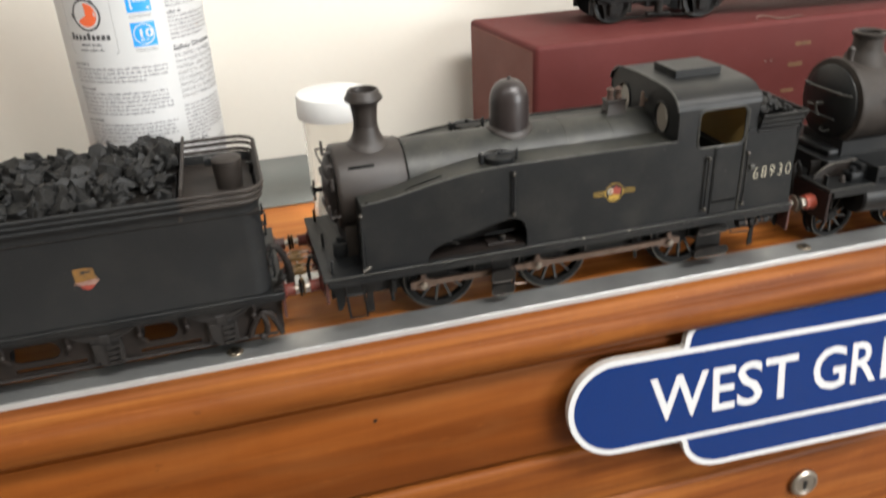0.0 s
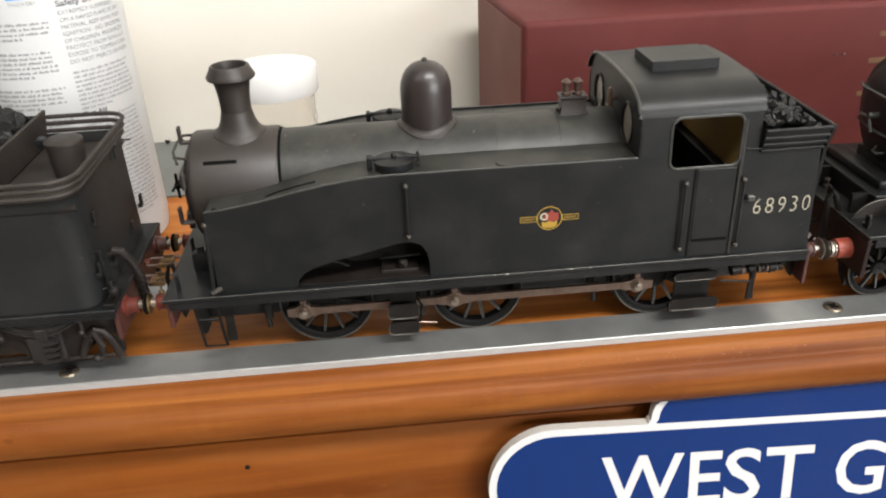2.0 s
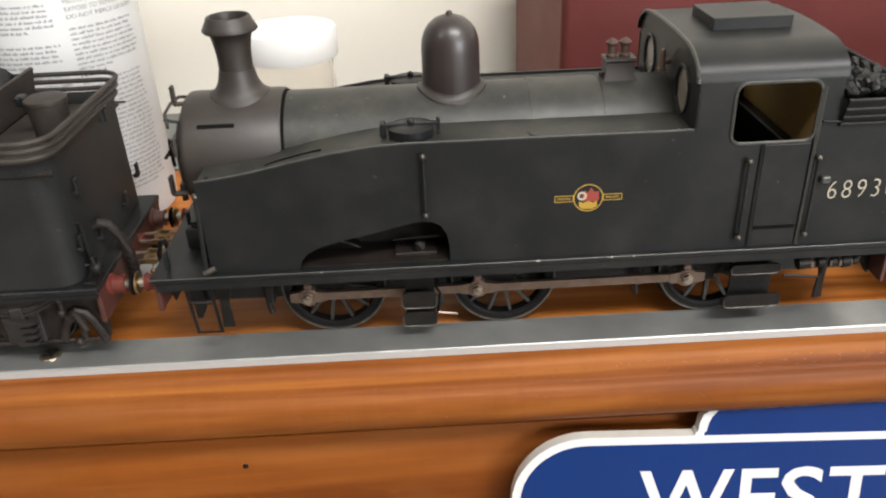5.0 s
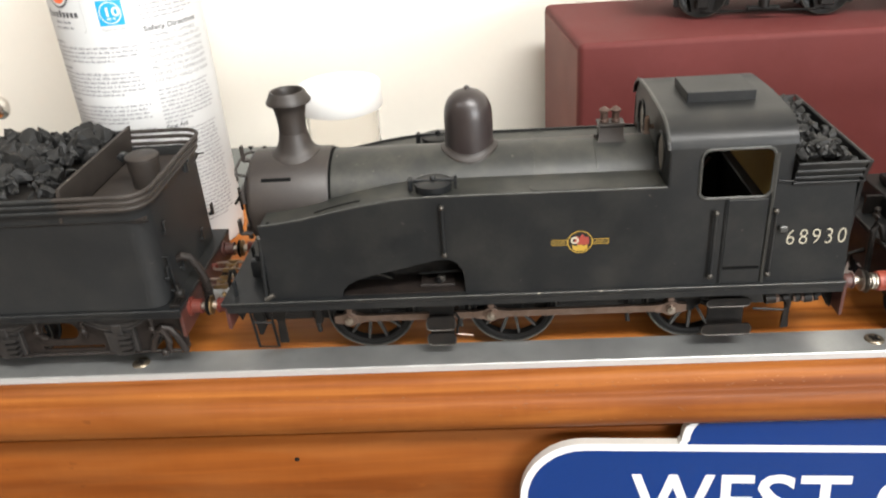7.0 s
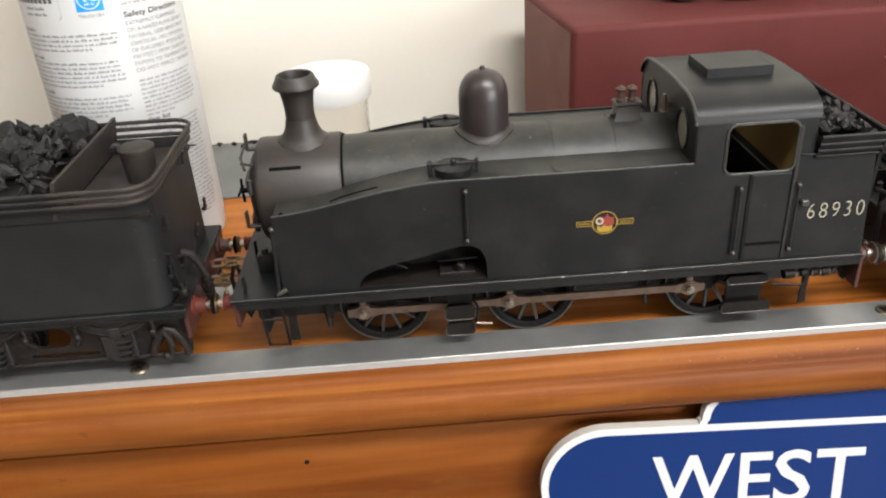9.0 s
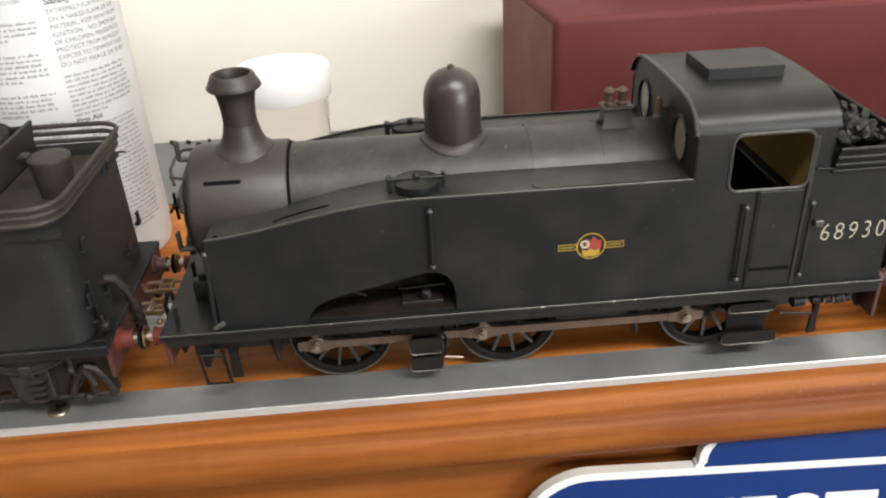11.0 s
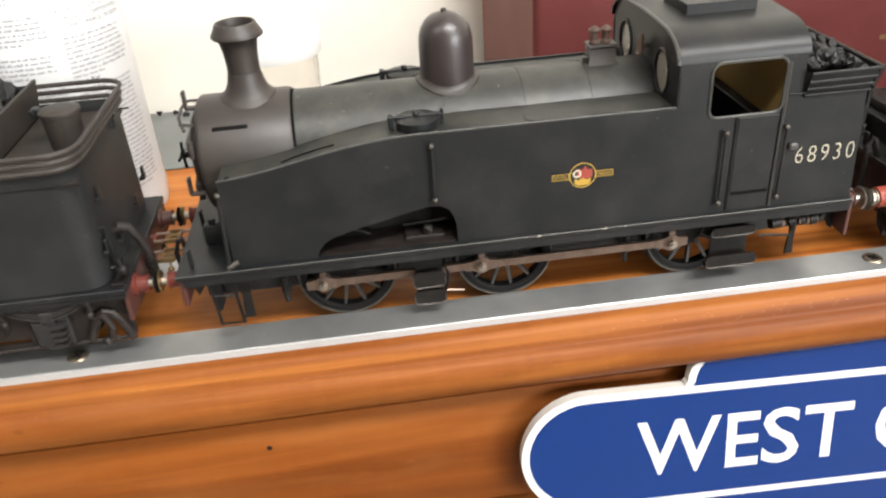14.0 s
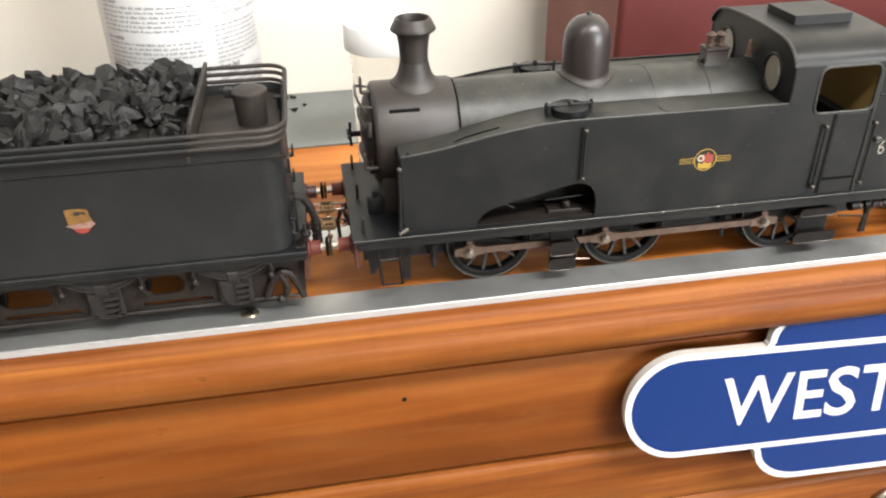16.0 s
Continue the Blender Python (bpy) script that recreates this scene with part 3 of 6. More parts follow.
for glyph, x0, x1 in (("W", 50.6, 82.4), ("E", 84.9, 97.6), ("S", 98.8, 113.4), ("T", 114.8, 133.8), ("G", 143.4, 163.2), ("R", 166.6, 182.6), ("E", 185.6, 198.4), ("E", 201.8, 214.6), ("N", 218.6, 239.0)):
    bm = letters(glyph, 36.6, 0.42)
    xs, zs = [v.co.x for v in bm.verts], [v.co.y for v in bm.verts]
    over = 0.4 if glyph in "SG" else 0.0  # round letters stand a little past the line
    for v in bm.verts:
        v.co.x = (v.co.x - min(xs)) * (x1 - x0) / (max(xs) - min(xs))
        v.co.y = (v.co.y - min(zs)) * (23.8 + 2 * over) / (max(zs) - min(zs)) - over
    stand(bm, x0, SY - 0.55, -71.5)
    part("letter", leant(bm), WHITE, sign, "white capital letter")

# ---- running gear shared by the models ----


def spoke_mesh(r0, r1, w):
    bm = B()
    loft(bm, [[Vector((r, -0.8, -k)), Vector((r, 0.8, -k)), Vector((r, 0.8, k)), Vector((r, -0.8, k))] for r, k in ((r0, w), (r1, w * 0.7))])
    return data("spoke", bm, SPOKE)


def wheel(parent, x, z, r, face, side, spokes, phase, tyre=TYRE, crank=None):
    """A spoked wheel standing in the plane y = side * face, with its tyre, flange, hub and spokes."""
    s = side
    hub = part("wheel", lathe(B(), [(0, face - 4), (r * 0.26, face - 4), (r * 0.26, face - 0.6), (r * 0.2, face + 0.2), (r * 0.1, face + 0.3), (0, face + 0.3)], (x, 0, z), "y", 24), WHEEL, parent, "black spoked wheel")
    rim = lathe(B(), [(r * 0.80, face - 3.6), (r * 0.80, face - 0.3), (r * 0.86, face + 0.0), (r * 0.88, face - 0.35), (r * 0.985, face - 0.2), (r, face - 0.5), (r, face - 4.6), (r * 1.06, face - 5.0), (r * 1.06, face - 5.7), (r * 0.88, face - 5.7), (r * 0.80, face - 3.6)], (x, 0, z), "y", 56)
    edge = lathe(B(), [(r * 0.955, face - 0.2), (r * 0.96, face + 0.05), (r * 0.985, face + 0.02), (r * 0.99, face - 0.25)], (x, 0, z), "y", 56)
    obs = [hub, part("tyre", rim, tyre, hub, "worn dark tyre with a flange"), part("rim_edge", edge, RIM, hub, "thin bright rubbed rim")]
    key = (round(r, 2), "spoke")
    if key not in MESHES:
        MESHES[key] = spoke_mesh(r * 0.22, r * 0.83, r * 0.038)
    for i in range(spokes):
        a = phase + 2 * math.pi * i / spokes
        share("spoke", MESHES[key], hub, Matrix.Translation(Vector((x, s * (face - 1.6), z)) * 0.001) @ Matrix.Rotation(a, 4, "Y"))
    if crank:
        cx, cz = crank
        d = Vector((cx - x, 0, cz - z))
        n2 = Vector((-d.z, 0, d.x)).normalized()
        o = [Vector((x, 0, z)) + n2 * r * 0.27, Vector((x, 0, z)) - n2 * r * 0.27, Vector((cx, 0, cz)) - n2 * r * 0.19, Vector((cx, 0, cz)) + d.normalized() * r * 0.17, Vector((cx, 0, cz)) + n2 * r * 0.19]
        obs.append(part("crank_boss", plate(B(), [(p.x, p.z) for p in o], "y", face - 1.5, face + 0.5), WHEEL, hub))
    for ob in obs:
        for v in ob.data.vertices:
            v.co.y *= s
    if s < 0:
        for ob in obs:
            ob.data.flip_normals()
    return hub


MESHES = {}


def buffer(parent, x, y, z, way, length, shank, sleeve, head, r=4.6, straight=False):
    """A sprung buffer that points along way * x, from its beam to its head."""
    h = length

    def pr(p):
        bm = lathe(B(), [(a, way * b) for a, b in p], (x, y, z), "x", 24)
        return bm
    if straight:
        b = part("buffer", pr([(0, 0), (4.7, 0), (4.7, 0.7), (3.7, 1.1), (3.5, h * 0.58), (2.9, h * 0.6), (0, h * 0.6)]), sleeve, parent, "straight red buffer sleeve")
        part("collar", pr([(0, h * 0.58), (2.8, h * 0.58), (2.9, h * 0.66), (2.5, h * 0.68), (2.9, h * 0.72), (2.9, h * 0.78), (2.0, h * 0.8), (2.0, h * 0.9), (0, h * 0.9)]), shank, b, "ribbed nickel collar")
        part("head", pr([(0, h - 1.5), (r * 0.5, h - 1.5), (r * 0.92, h - 1.0), (r, h - 0.6), (r * 0.9, h - 0.25), (r * 0.4, h), (0, h)]), head, b, "round buffer head")
        return b
    b = part("buffer", pr([(0, 0), (3.6, 0), (3.6, 0.9), (2.7, 1.3), (2.5, h * 0.55), (2.9, h * 0.57), (2.9, h * 0.62), (0, h * 0.62)]), sleeve, parent, "tapered buffer sleeve")
    part("shank", pr([(0, h * 0.6), (1.5, h * 0.6), (1.5, h - 1.2), (0, h - 1.2)]), shank, b)
    part("head", pr([(0, h - 1.3), (r * 0.45, h - 1.3), (r * 0.9, h - 1.0), (r, h - 0.6), (r * 0.9, h - 0.25), (r * 0.4, h), (0, h)]), head, b, "round buffer head")
    return b


def handrail(parent, x, y, z0, z1, r=0.55, knob=1.05):
    bm = rod(B(), (x, y, z0), (x, y, z1), r, seg=10)
    h = part("handrail", bm, BLACK, parent, "thin vertical handrail")
    for z in (z0, z1):
        k = ball(B(), (x, y, z), knob)
        rod(k, (x, y, z), (x, y + (1.6 if y < 0 else -1.6), z), 0.5, seg=8)
        part("knob", k, RIM, h, "worn steel handrail knob")
    return h


def bead(parent, pts, r=0.5, material=BLACK):
    return part("beading", tube(B(), pts, r, 6), material, parent)

# ---- the black tank engine ----
eng = thing("tank_locomotive", "weathered black model tank locomotive standing on the metal strips", "model locomotive", (10, 0, RAIL))
FP = 28.0  # top of the running plate
WX = ((-53.8, -45.8), (-0.8, 7.4), (65.0, 73.1))  # crank pin and axle of each wheel set
PZ, AZ, WR, FACE = 12.9, 15.1, 16.6, 20.0

bm = B()
box(bm, -97.4, 121, -33, 33, FP - 1.6, FP, 0.3, 1)
box(bm, -95.5, 120.5, -32.6, -31.4, FP - 4.2, FP - 1.5)
box(bm, -95.5, 120.5, 31.4, 32.6, FP - 4.2, FP - 1.5)
part("running_plate", bm, BLACK, eng, "black running plate with chipped edges")
part("rubbed_edge", tube(B(), [(-97.2, -32.95, FP - 0.1), (120.8, -32.95, FP - 0.1)], 0.22, 6), WORN, eng, "rubbed edge of the running plate")
rnd = random.Random(23)
chips = [(16.4, 0.75), (38.0, 0.5), (37.0, 0.3), (44.5, 0.35), (33.5, 0.25), (12.2, 0.25), (-47.0, 0.3)] + [(rnd.uniform(-92, 116), rnd.uniform(0.08, 0.2)) for k in range(26)]
for x, w in chips:
    bm = ball(B(), (0, 0, 0), 1.0, 8)
    for v in bm.verts:
        v.co = Vector((x + v.co.x * w + 0.3 * w * math.sin(9 * v.co.z), -32.95 + v.co.y * min(0.3, w), FP - 0.15 + v.co.z * min(0.3, w * 0.7)))
    part("paint_chip", bm, SCUFF, eng, "chip of bare metal")
bm = B()
for s in (-1, 1):
    box(bm, -93, 119, s * 14 - 0.7, s * 14 + 0.7, 9, FP - 1.7)
for x in (-88, -20, 42, 112):
    box(bm, x, x + 1.5, -13.2, 13.2, 10, FP - 1.8)
part("main_frames", bm, FRAME, eng, "grimy inside frames")

# side tanks
top = [(-79, 57.4), (-72, 58.1), (-64, 59.3), (-56, 60.9), (-49, 62.3), (-41, 63.7), (-32, 64.9), (-26, 65.4), (-20, 65.6), (58.8, 65.3)]
arch = [(-9.2, FP), (-9.3, 33.5), (-9.9, 37.2), (-11.6, 40.2), (-14.2, 41.6), (-17.5, 41.8), (-22, 41.0), (-30, 39.1), (-40, 36.9), (-47, 35.0), (-50.5, 33.2), (-52.6, 30.8), (-53.2, FP)]
side_outline = top + [(58.8, FP)] + arch + [(-79, FP)]
for s in (-1, 1):
    tank = part("side_tank", plate(B(), side_outline, "y", s * 30.2, s * 31.2), BLACK, eng, "flush riveted side tank with a wheel arch")
    bm = B()
    loft(bm, [[Vector((x, s * 30.3, z - 0.75)), Vector((x, s * 9, z - 0.75)), Vector((x, s * 9, z - 1.55)), Vector((x, s * 30.3, z - 1.55))] for x, z in top])
    part("tank_top", bm, TOPBLACK, tank, "dusty tank top")
    part("tank_front", box(B(), -79.3, -78.3, min(s * 31, s * 15), max(s * 31, s * 15), FP, 55.8, 0.2, 1), BLACK, tank)
    bm = B()
    box(bm, -77, 58, min(s * 15.6, s * 16.4), max(s * 15.6, s * 16.4), FP, 56)
    box(bm, -5, -3.8, min(s * 16.4, s * 30), max(s * 16.4, s * 30), FP, 62)
    part("tank_inner", bm, FRAME, tank)
    if s < 0:
        bead(tank, [(x, -31.0, z + 0.05) for x, z in top], 0.4, WORN)
        bm = tube(B(), [(-60, -26.3, 59.35), (-56, -25.2, 60.2), (-50, -24.6, 61.35), (-44, -24.4, 62.4)], 0.42, 6)
        part("seam", bm, SLIT, tank, "dark open seam along the tank top")
        part("top_plate", plate(B(), rrect(14, 56.5, -28.6, -20.5, 3), "z", 64.4, 65.0), TOPBLACK, tank, "raised plate on the tank top")
        part("rivet", ball(B(), (-76.3, -28.2, 56.6), 0.95, 10), SLIT, tank)
    # filler with its hinge, lid and clamp bar
    fx, fy, fz = -18.6, s * 22.4, 64.6
    fil = part("tank_filler", lathe(B(), [(6.3, fz), (6.3, fz + 2.3), (6.6, fz + 2.4), (6.6, fz + 3.0), (5.4, fz + 3.4), (0, fz + 3.7)], (fx, fy, 0), "z", 32), BLACK, tank, "round hinged filler lid")
    bm = box(B(), fx - 8.0, fx + 8.0, fy - 0.7, fy + 0.7, fz + 3.0, fz + 4.1, 0.3, 1)
    ball(bm, (fx, fy, fz + 4.2), 1.1, 10)
    box(bm, fx - 8.6, fx - 7.0, fy - 1.6, fy + 1.6, fz + 0.2, fz + 4.4, 0.3, 1)
    box(bm, fx + 7.2, fx + 8.2, fy - 0.6, fy + 0.6, fz + 0.2, fz + 5.0, 0.2, 1)
    part("clamp_bar", bm, BLACK, fil)
    handrail(tank, -15.7, s * 32.7, 44.4, 62.2, 0.5, 0.95)
    bm = tube(B(), [(-80.4, s * 32.2, FP + 1.4), (-79.8, s * 31.4, 42), (-79.6, s * 30.4, 52.6)], 0.72, 8)
    ft = part("handrail", bm, BLACK, tank, "front handrail with a bent foot")
    part("knob", ball(B(), (-79.6, s * 30.6, 52.8), 1.1, 10), RIM, ft)
    part("foot", rod(B(), (-81.0, s * 32.4, FP + 1.1), (-77.6, s * 31.6, FP + 2.4), 0.95, seg=12), RIM, ft, "rubbed steel rail foot")

for s in (-1, 1):
    part("arch_floor", box(B(), -52.6, -9.6, min(s * 17, s * 30), max(s * 17, s * 30), FP + 0.05, FP + 0.35), GRIMEFRAME, eng, "black floor inside the wheel arch")
    part("arch_plate", box(B(), -25.5, -13.0, min(s * 19, s * 27), max(s * 19, s * 27), FP + 0.35, FP + 1.5, 0.2, 1), GRIMEFRAME, eng, "low cover plate inside the wheel arch")
    part("arch_bolt", lathe(B(), [(1.5, FP + 1.4), (1.5, FP + 3.2), (0.9, FP + 3.6), (0, FP + 3.6)], (-18.0, s * 24, 0), "z", 10), RIM, eng, "rubbed bolt head")

# boiler, smokebox, mountings
BZ = 54.4
bm = lathe(B(), [(0, -56.4), (17.4, -56.4), (17.4, 60), (0, 60)], (0, 0, BZ), "x", 64)
boiler = part("boiler", bm, TOPBLACK, eng, "dusty black boiler barrel")
for x in (-8, 17.5, 39):
    part("boiler_band", lathe(B(), [(17.4, x - 0.9), (17.62, x - 0.9), (17.62, x + 0.9), (17.4, x + 0.9)], (0, 0, BZ), "x", 64), TOPBLACK, boiler)
part("joint_ring", lathe(B(), [(17.4, -56.6), (17.8, -56.6), (17.8, -55.6), (17.4, -55.6)], (0, 0, BZ), "x", 64), SLIT, boiler, "dark joint ring")
bm = lathe(B(), [(0, -86), (16.2, -86), (17.6, -85.8), (18.4, -85.0), (18.6, -84), (18.6, -57.2), (18.2, -56.5), (0, -56.5)], (0, 0, BZ), "x", 64)
box(bm, -84, -58, -14, 14, FP, 46)
smoke = part("smokebox", bm, SOOT, eng, "brown black smokebox")
bm = lathe(B(), [(14.6, -86), (15.0, -86.8), (13.0, -88.2), (8, -89.6), (0, -90.2)], (0, 0, BZ), "x", 48)
door = part("smokebox_door", bm, SOOT, smoke, "domed smokebox door")
bm = B()
for z in (BZ + 7, BZ - 7):
    tube(bm, [(-88.3, -13.5, z), (-89.5, -8, z), (-90.0, 0, z), (-89.6, 7, z)], 0.9, 6)
    rod(bm, (-87.6, -14.2, z - 2.6), (-87.6, -14.2, z + 2.6), 1.0, seg=8)
part("hinge_strap", bm, SOOT, door)
bm = rod(B(), (-89.8, 0, BZ), (-94.6, 0, BZ), 1.0, seg=10)
tube(bm, [(-93.6, 0, BZ - 4.5), (-93.8, 0, BZ), (-93.6, 0, BZ + 4.5)], 0.55, 6)
tube(bm, [(-94.4, -4.2, BZ), (-94.4, 4.2, BZ)], 0.55, 6)
part("door_handle", bm, TYRE, door)
bm = tube(B(), [(-88.5, -14, BZ + 13.2), (-90.6, -8, BZ + 15.2), (-91.0, 0, BZ + 15.6), (-90.6, 8, BZ + 15.2), (-88.5, 14, BZ + 13.2)], 0.5, 8)
for y in (-11, 11):
    rod(bm, (-86, y, BZ + 13.6), (-90.2, y, BZ + 14.4), 0.5, seg=8)
part("door_handrail", bm, SOOT, smoke)
for x, y, z in ((-89, -2, BZ + 16.6), (-90, -16.5, BZ - 6)):
    bm = box(B(), x - 0.5, x + 0.5, y - 1.2, y + 1.2, z - 0.5, z + 5.2, 0.2, 1)
    box(bm, x - 0.2, x + 4.5, y - 1.2, y + 1.2, z - 0.9, z, 0.2, 1)
    part("lamp_iron", bm, SOOT, smoke)
# raised black strip stands for a slot, its darkness put into the colour
bm = box(B(), -80.5, -69.5, -18.75, -18.2, -0.75, 0.75, 0.25, 1)
bmesh.ops.rotate(bm, verts=bm.verts, cent=(0, 0, 0), matrix=Matrix.Rotation(radians(-43), 3, "X"))
for v in bm.verts:
    v.co.z += BZ
part("side_slot", bm, SLIT, smoke, "black strip for the slot in the smokebox side")


def skirt(cx, rb, rows):
    """A turned foot that sits down on the barrel of radius rb: rows of (radius, height above the barrel, share of the barrel's curve followed)."""
    bm = B()
    secs = []
    for r, h, k in rows:
        ring = []
        for i in range(48):
            a = 2 * math.pi * i / 48
            y = r * math.sin(a)
            ring.append(Vector((cx + r * math.cos(a), y, BZ + rb + h - k * (rb - math.sqrt(rb * rb - y * y)))))
        secs.append(ring)
    return loft(bm, secs)


CX = -69.4
part("chimney_foot", skirt(CX, 18.6, [(9.0, -0.1, 1), (8.8, 0.35, 1), (7.7, 0.8, 1), (6.7, 1.9, 0.8), (5.8, 3.8, 0.35), (5.12, 7.0, 0)]), SOOT, smoke, "flared chimney foot")
prof = [(0, 75.0), (5.1, 75.0), (4.98, 79), (5.0, 83), (5.25, 86.2), (5.7, 88.8), (6.1, 90.2), (6.5, 90.7), (7.6, 90.9), (7.95, 91.3), (7.95, 91.8), (7.5, 92.6), (6.75, 94.0), (6.35, 95.0), (6.0, 95.3), (5.5, 95.2), (5.2, 94.4), (4.4, 90), (4.0, 80), (0, 80)]
part("chimney", lathe(B(), prof, (CX, 0, 0), "z", 48), SOOT, smoke, "flared brown black chimney")
DX = -6.0
part("dome_foot", skirt(DX, 17.5, [(10.4, -0.1, 1), (10.3, 0.4, 1), (9.4, 0.6, 1), (8.9, 0.9, 1), (8.66, 1.6, 1)]), SOOT, boiler, "flared dome foot")
prof = [(0, 66), (8.6, 66), (8.64, 77), (8.6, 83.2), (8.3, 85.8), (7.5, 88.2), (6.2, 90.1), (4.4, 91.6), (2.2, 92.4), (1.0, 92.6), (0.9, 93.4), (0, 93.8)]
part("dome", lathe(B(), prof, (DX, 0, 0), "z", 56), DOME, boiler, "rounded brown black dome")
bm = B()
secs = []
for z, e in ((68.5, 1.6), (71.4, 0.9), (73.0, 0.1), (76.6, 0.0), (77.2, 0.5), (77.9, 0.4)):
    secs.append([Vector((44.3 + sx * (4.2 + e), sy * (2.8 + e), z)) for sx, sy in ((-1, -1), (1, -1), (1, 1), (-1, 1))])
loft(bm, secs)
sv = part("safety_valve_base", bm, SOOT, boiler, "safety valve seat")
for x in (42.1, 46.0):
    part("safety_valve", lathe(B(), [(0, 77.8), (1.7, 77.8), (1.7, 78.6), (1.35, 78.9), (1.3, 81.4), (1.9, 81.8), (1.9, 82.3), (0.7, 83.2), (0, 83.6)], (x, 0, 0), "z", 16), VALVE, sv, "brown column safety valve")
part("clack", box(B(), 38.5, 40.3, -0.8, 0.8, 72, 73.5, 0.3, 1), SOOT, boiler)

# cab: sides, front, roof, bunker


def roofline(off=0.0, n=11):
    """The cab's cross-section: upright sides, broad round shoulders, a gently curved roof."""
    right = [(17.0 + (14.0 + off) * math.cos(math.pi / 2 * i / n), 78.3 + (8.0 + off) * math.sin(math.pi / 2 * i / n)) for i in range(n + 1)]
    crown = [(17.0 * k, 86.3 + off + 0.6 * (1 - k * k)) for k in (0.8, 0.6, 0.4, 0.2)]
    half = right + crown
    return [(-y, z) for y, z in half] + [(0, 86.9 + off)] + half[::-1]


C0, C1 = 58.8, 97.8
cabside = [(C0, FP), (C0, 78.5), (C1, 78.5), (C1, 64.8), (118.8, 64.8), (120.6, FP)]
win = rrect(68.8, 92.0, 60.6, 77.8, 3.0)
for s in (-1, 1):
    sd = part("cab_side", plate(B(), cabside, "y", s * 30.1, s * 31.2, [win]), BLACK, eng, "black cab side with a square opening")
    part("cab_lining", box(B(), C0 + 1.2, C1 - 2.2, min(s * 29.4, s * 30.0), max(s * 29.4, s * 30.0), FP, 60.2), FRAME, sd)
    loop = [(x, s * 31.2, z) for x, z in win]
    bead(sd, loop + [loop[0]], 0.55, WORN)
    dr = part("cab_door", box(B(), 78.7, 91.6, min(s * 31.15, s * 31.6), max(s * 31.15, s * 31.6), 34.8, 60.0, 0.15, 1), BLACK, sd, "plain cab door")
    part("door_sill", box(B(), 78.7, 91.6, min(s * 31.15, s * 31.5), max(s * 31.15, s * 31.5), FP + 0.2, 33.9), BLACK, sd)
    part("door_gap", box(B(), 79.2, 91.2, min(s * 31.1, s * 31.56), max(s * 31.1, s * 31.56), 33.7, 34.6), SLIT, sd, "dark gap under the door")
    bead(sd, [(78.2, s * 31.3, FP + 0.3), (78.2, s * 31.3, 60.4)], 0.5)
    bead(sd, [(92.6, s * 31.4, FP + 0.3), (92.6, s * 31.4, 76.0)], 0.65, WORN)
    handrail(sd, 74.7, s * 32.7, 32.0, 55.9, 0.5, 1.0)
    handrail(sd, 94.0, s * 32.7, 32.0, 55.9, 0.5, 1.0)
    bm = box(B(), 95.9, 98.6, min(s * 31.2, s * 33.0), max(s * 31.2, s * 33.0), 47.8, 50.0, 0.4, 1)
    part("lamp_bracket", bm, WORN, sd)
    bead(sd, [(C0 + 0.2, s * 31.0, 65.0), (C0 + 0.2, s * 31.0, 77.0)], 0.5)
    # flared bunker top with three beads
    bm = B()
    yo = [(31.2, 64.6), (31.6, 65.6), (32.3, 67.6), (33.2, 70.2), (33.8, 72.6)]
    loft(bm, [[Vector((x + (z - 62) * k, s * y, z)) for y, z in yo] + [Vector((x + (z - 62) * k, s * (y - 1.0), z)) for y, z in yo[::-1]] for x, k in ((98.6, 0), (118.4, 0.12))])
    fl = part("bunker_flare", bm, BLACK, sd, "flared bunker top")
    for y, z in ((31.5, 65.0), (32.2, 67.2), (32.95, 69.6), (33.7, 72.4)):
        part("flare_bead", tube(B(), [(98.4, s * (y + 0.15), z), (118.8 + (z - 62) * 0.12, s * (y + 0.15), z)], 0.55, 6), BLACK, fl)
    part("cab_gutter", tube(B(), [(93.5, s * 31.6, 66.2), (96.5, s * 31.9, 66.0), (99.6, s * 31.9, 66.0)], 0.4, 6), BLACK, sd)

rl = roofline()
spect = [[(cy + 5.7 * math.cos(2 * math.pi * i / 24), 72.4 + 6.8 * math.sin(2 * math.pi * i / 24)) for i in range(24)] for cy in (-17.4, 17.4)]
for x, nm in ((C0, "cab_front"), (C1 - 1.0, "cab_back")):
    outline = [(-30.4, FP)] + [(y * 0.985, z - 0.3) for y, z in rl] + [(30.4, FP)]
    fr = part(nm, plate(B(), outline, "x", x, x + 1.0, spect if nm == "cab_front" else ()), BLACK, eng, "cab front sheet with round windows" if nm == "cab_front" else "")
    if nm == "cab_front":
        for lp in spect:
            bead(fr, [(x - 0.1, y, z) for y, z in lp + lp[:1]], 0.55)
            part("window_pane", plate(B(), lp, "x", x + 0.3, x + 0.7), GLASS_DULL, fr, "dull round window pane")
        bead(fr, [(x - 0.6, y, z) for y, z in roofline(0.1)], 0.6, WORN)
        bm = rod(B(), (x, -3.5, 76.5), (x - 3.0, -3.5, 76.5), 0.8, seg=8)
        rod(bm, (x - 2.4, -3.5, 74.6), (x - 2.4, -3.5, 79.4), 0.95, seg=10)
        ball(bm, (x - 2.4, -3.5, 79.8), 0.8, 8)
        box(bm, x - 3.6, x - 1.2, -4.6, -2.4, 74.0, 74.8, 0.2, 1)
        part("whistle", bm, RODS, fr, "small tarnished whistle")
bm = B()
outer, inner = roofline(0.22), roofline(-0.5)
secs = [[Vector((x, y, z)) for y, z in outer] + [Vector((x, y, z)) for y, z in inner[::-1]] for x in (57.6, 70, 85, 98.6)]
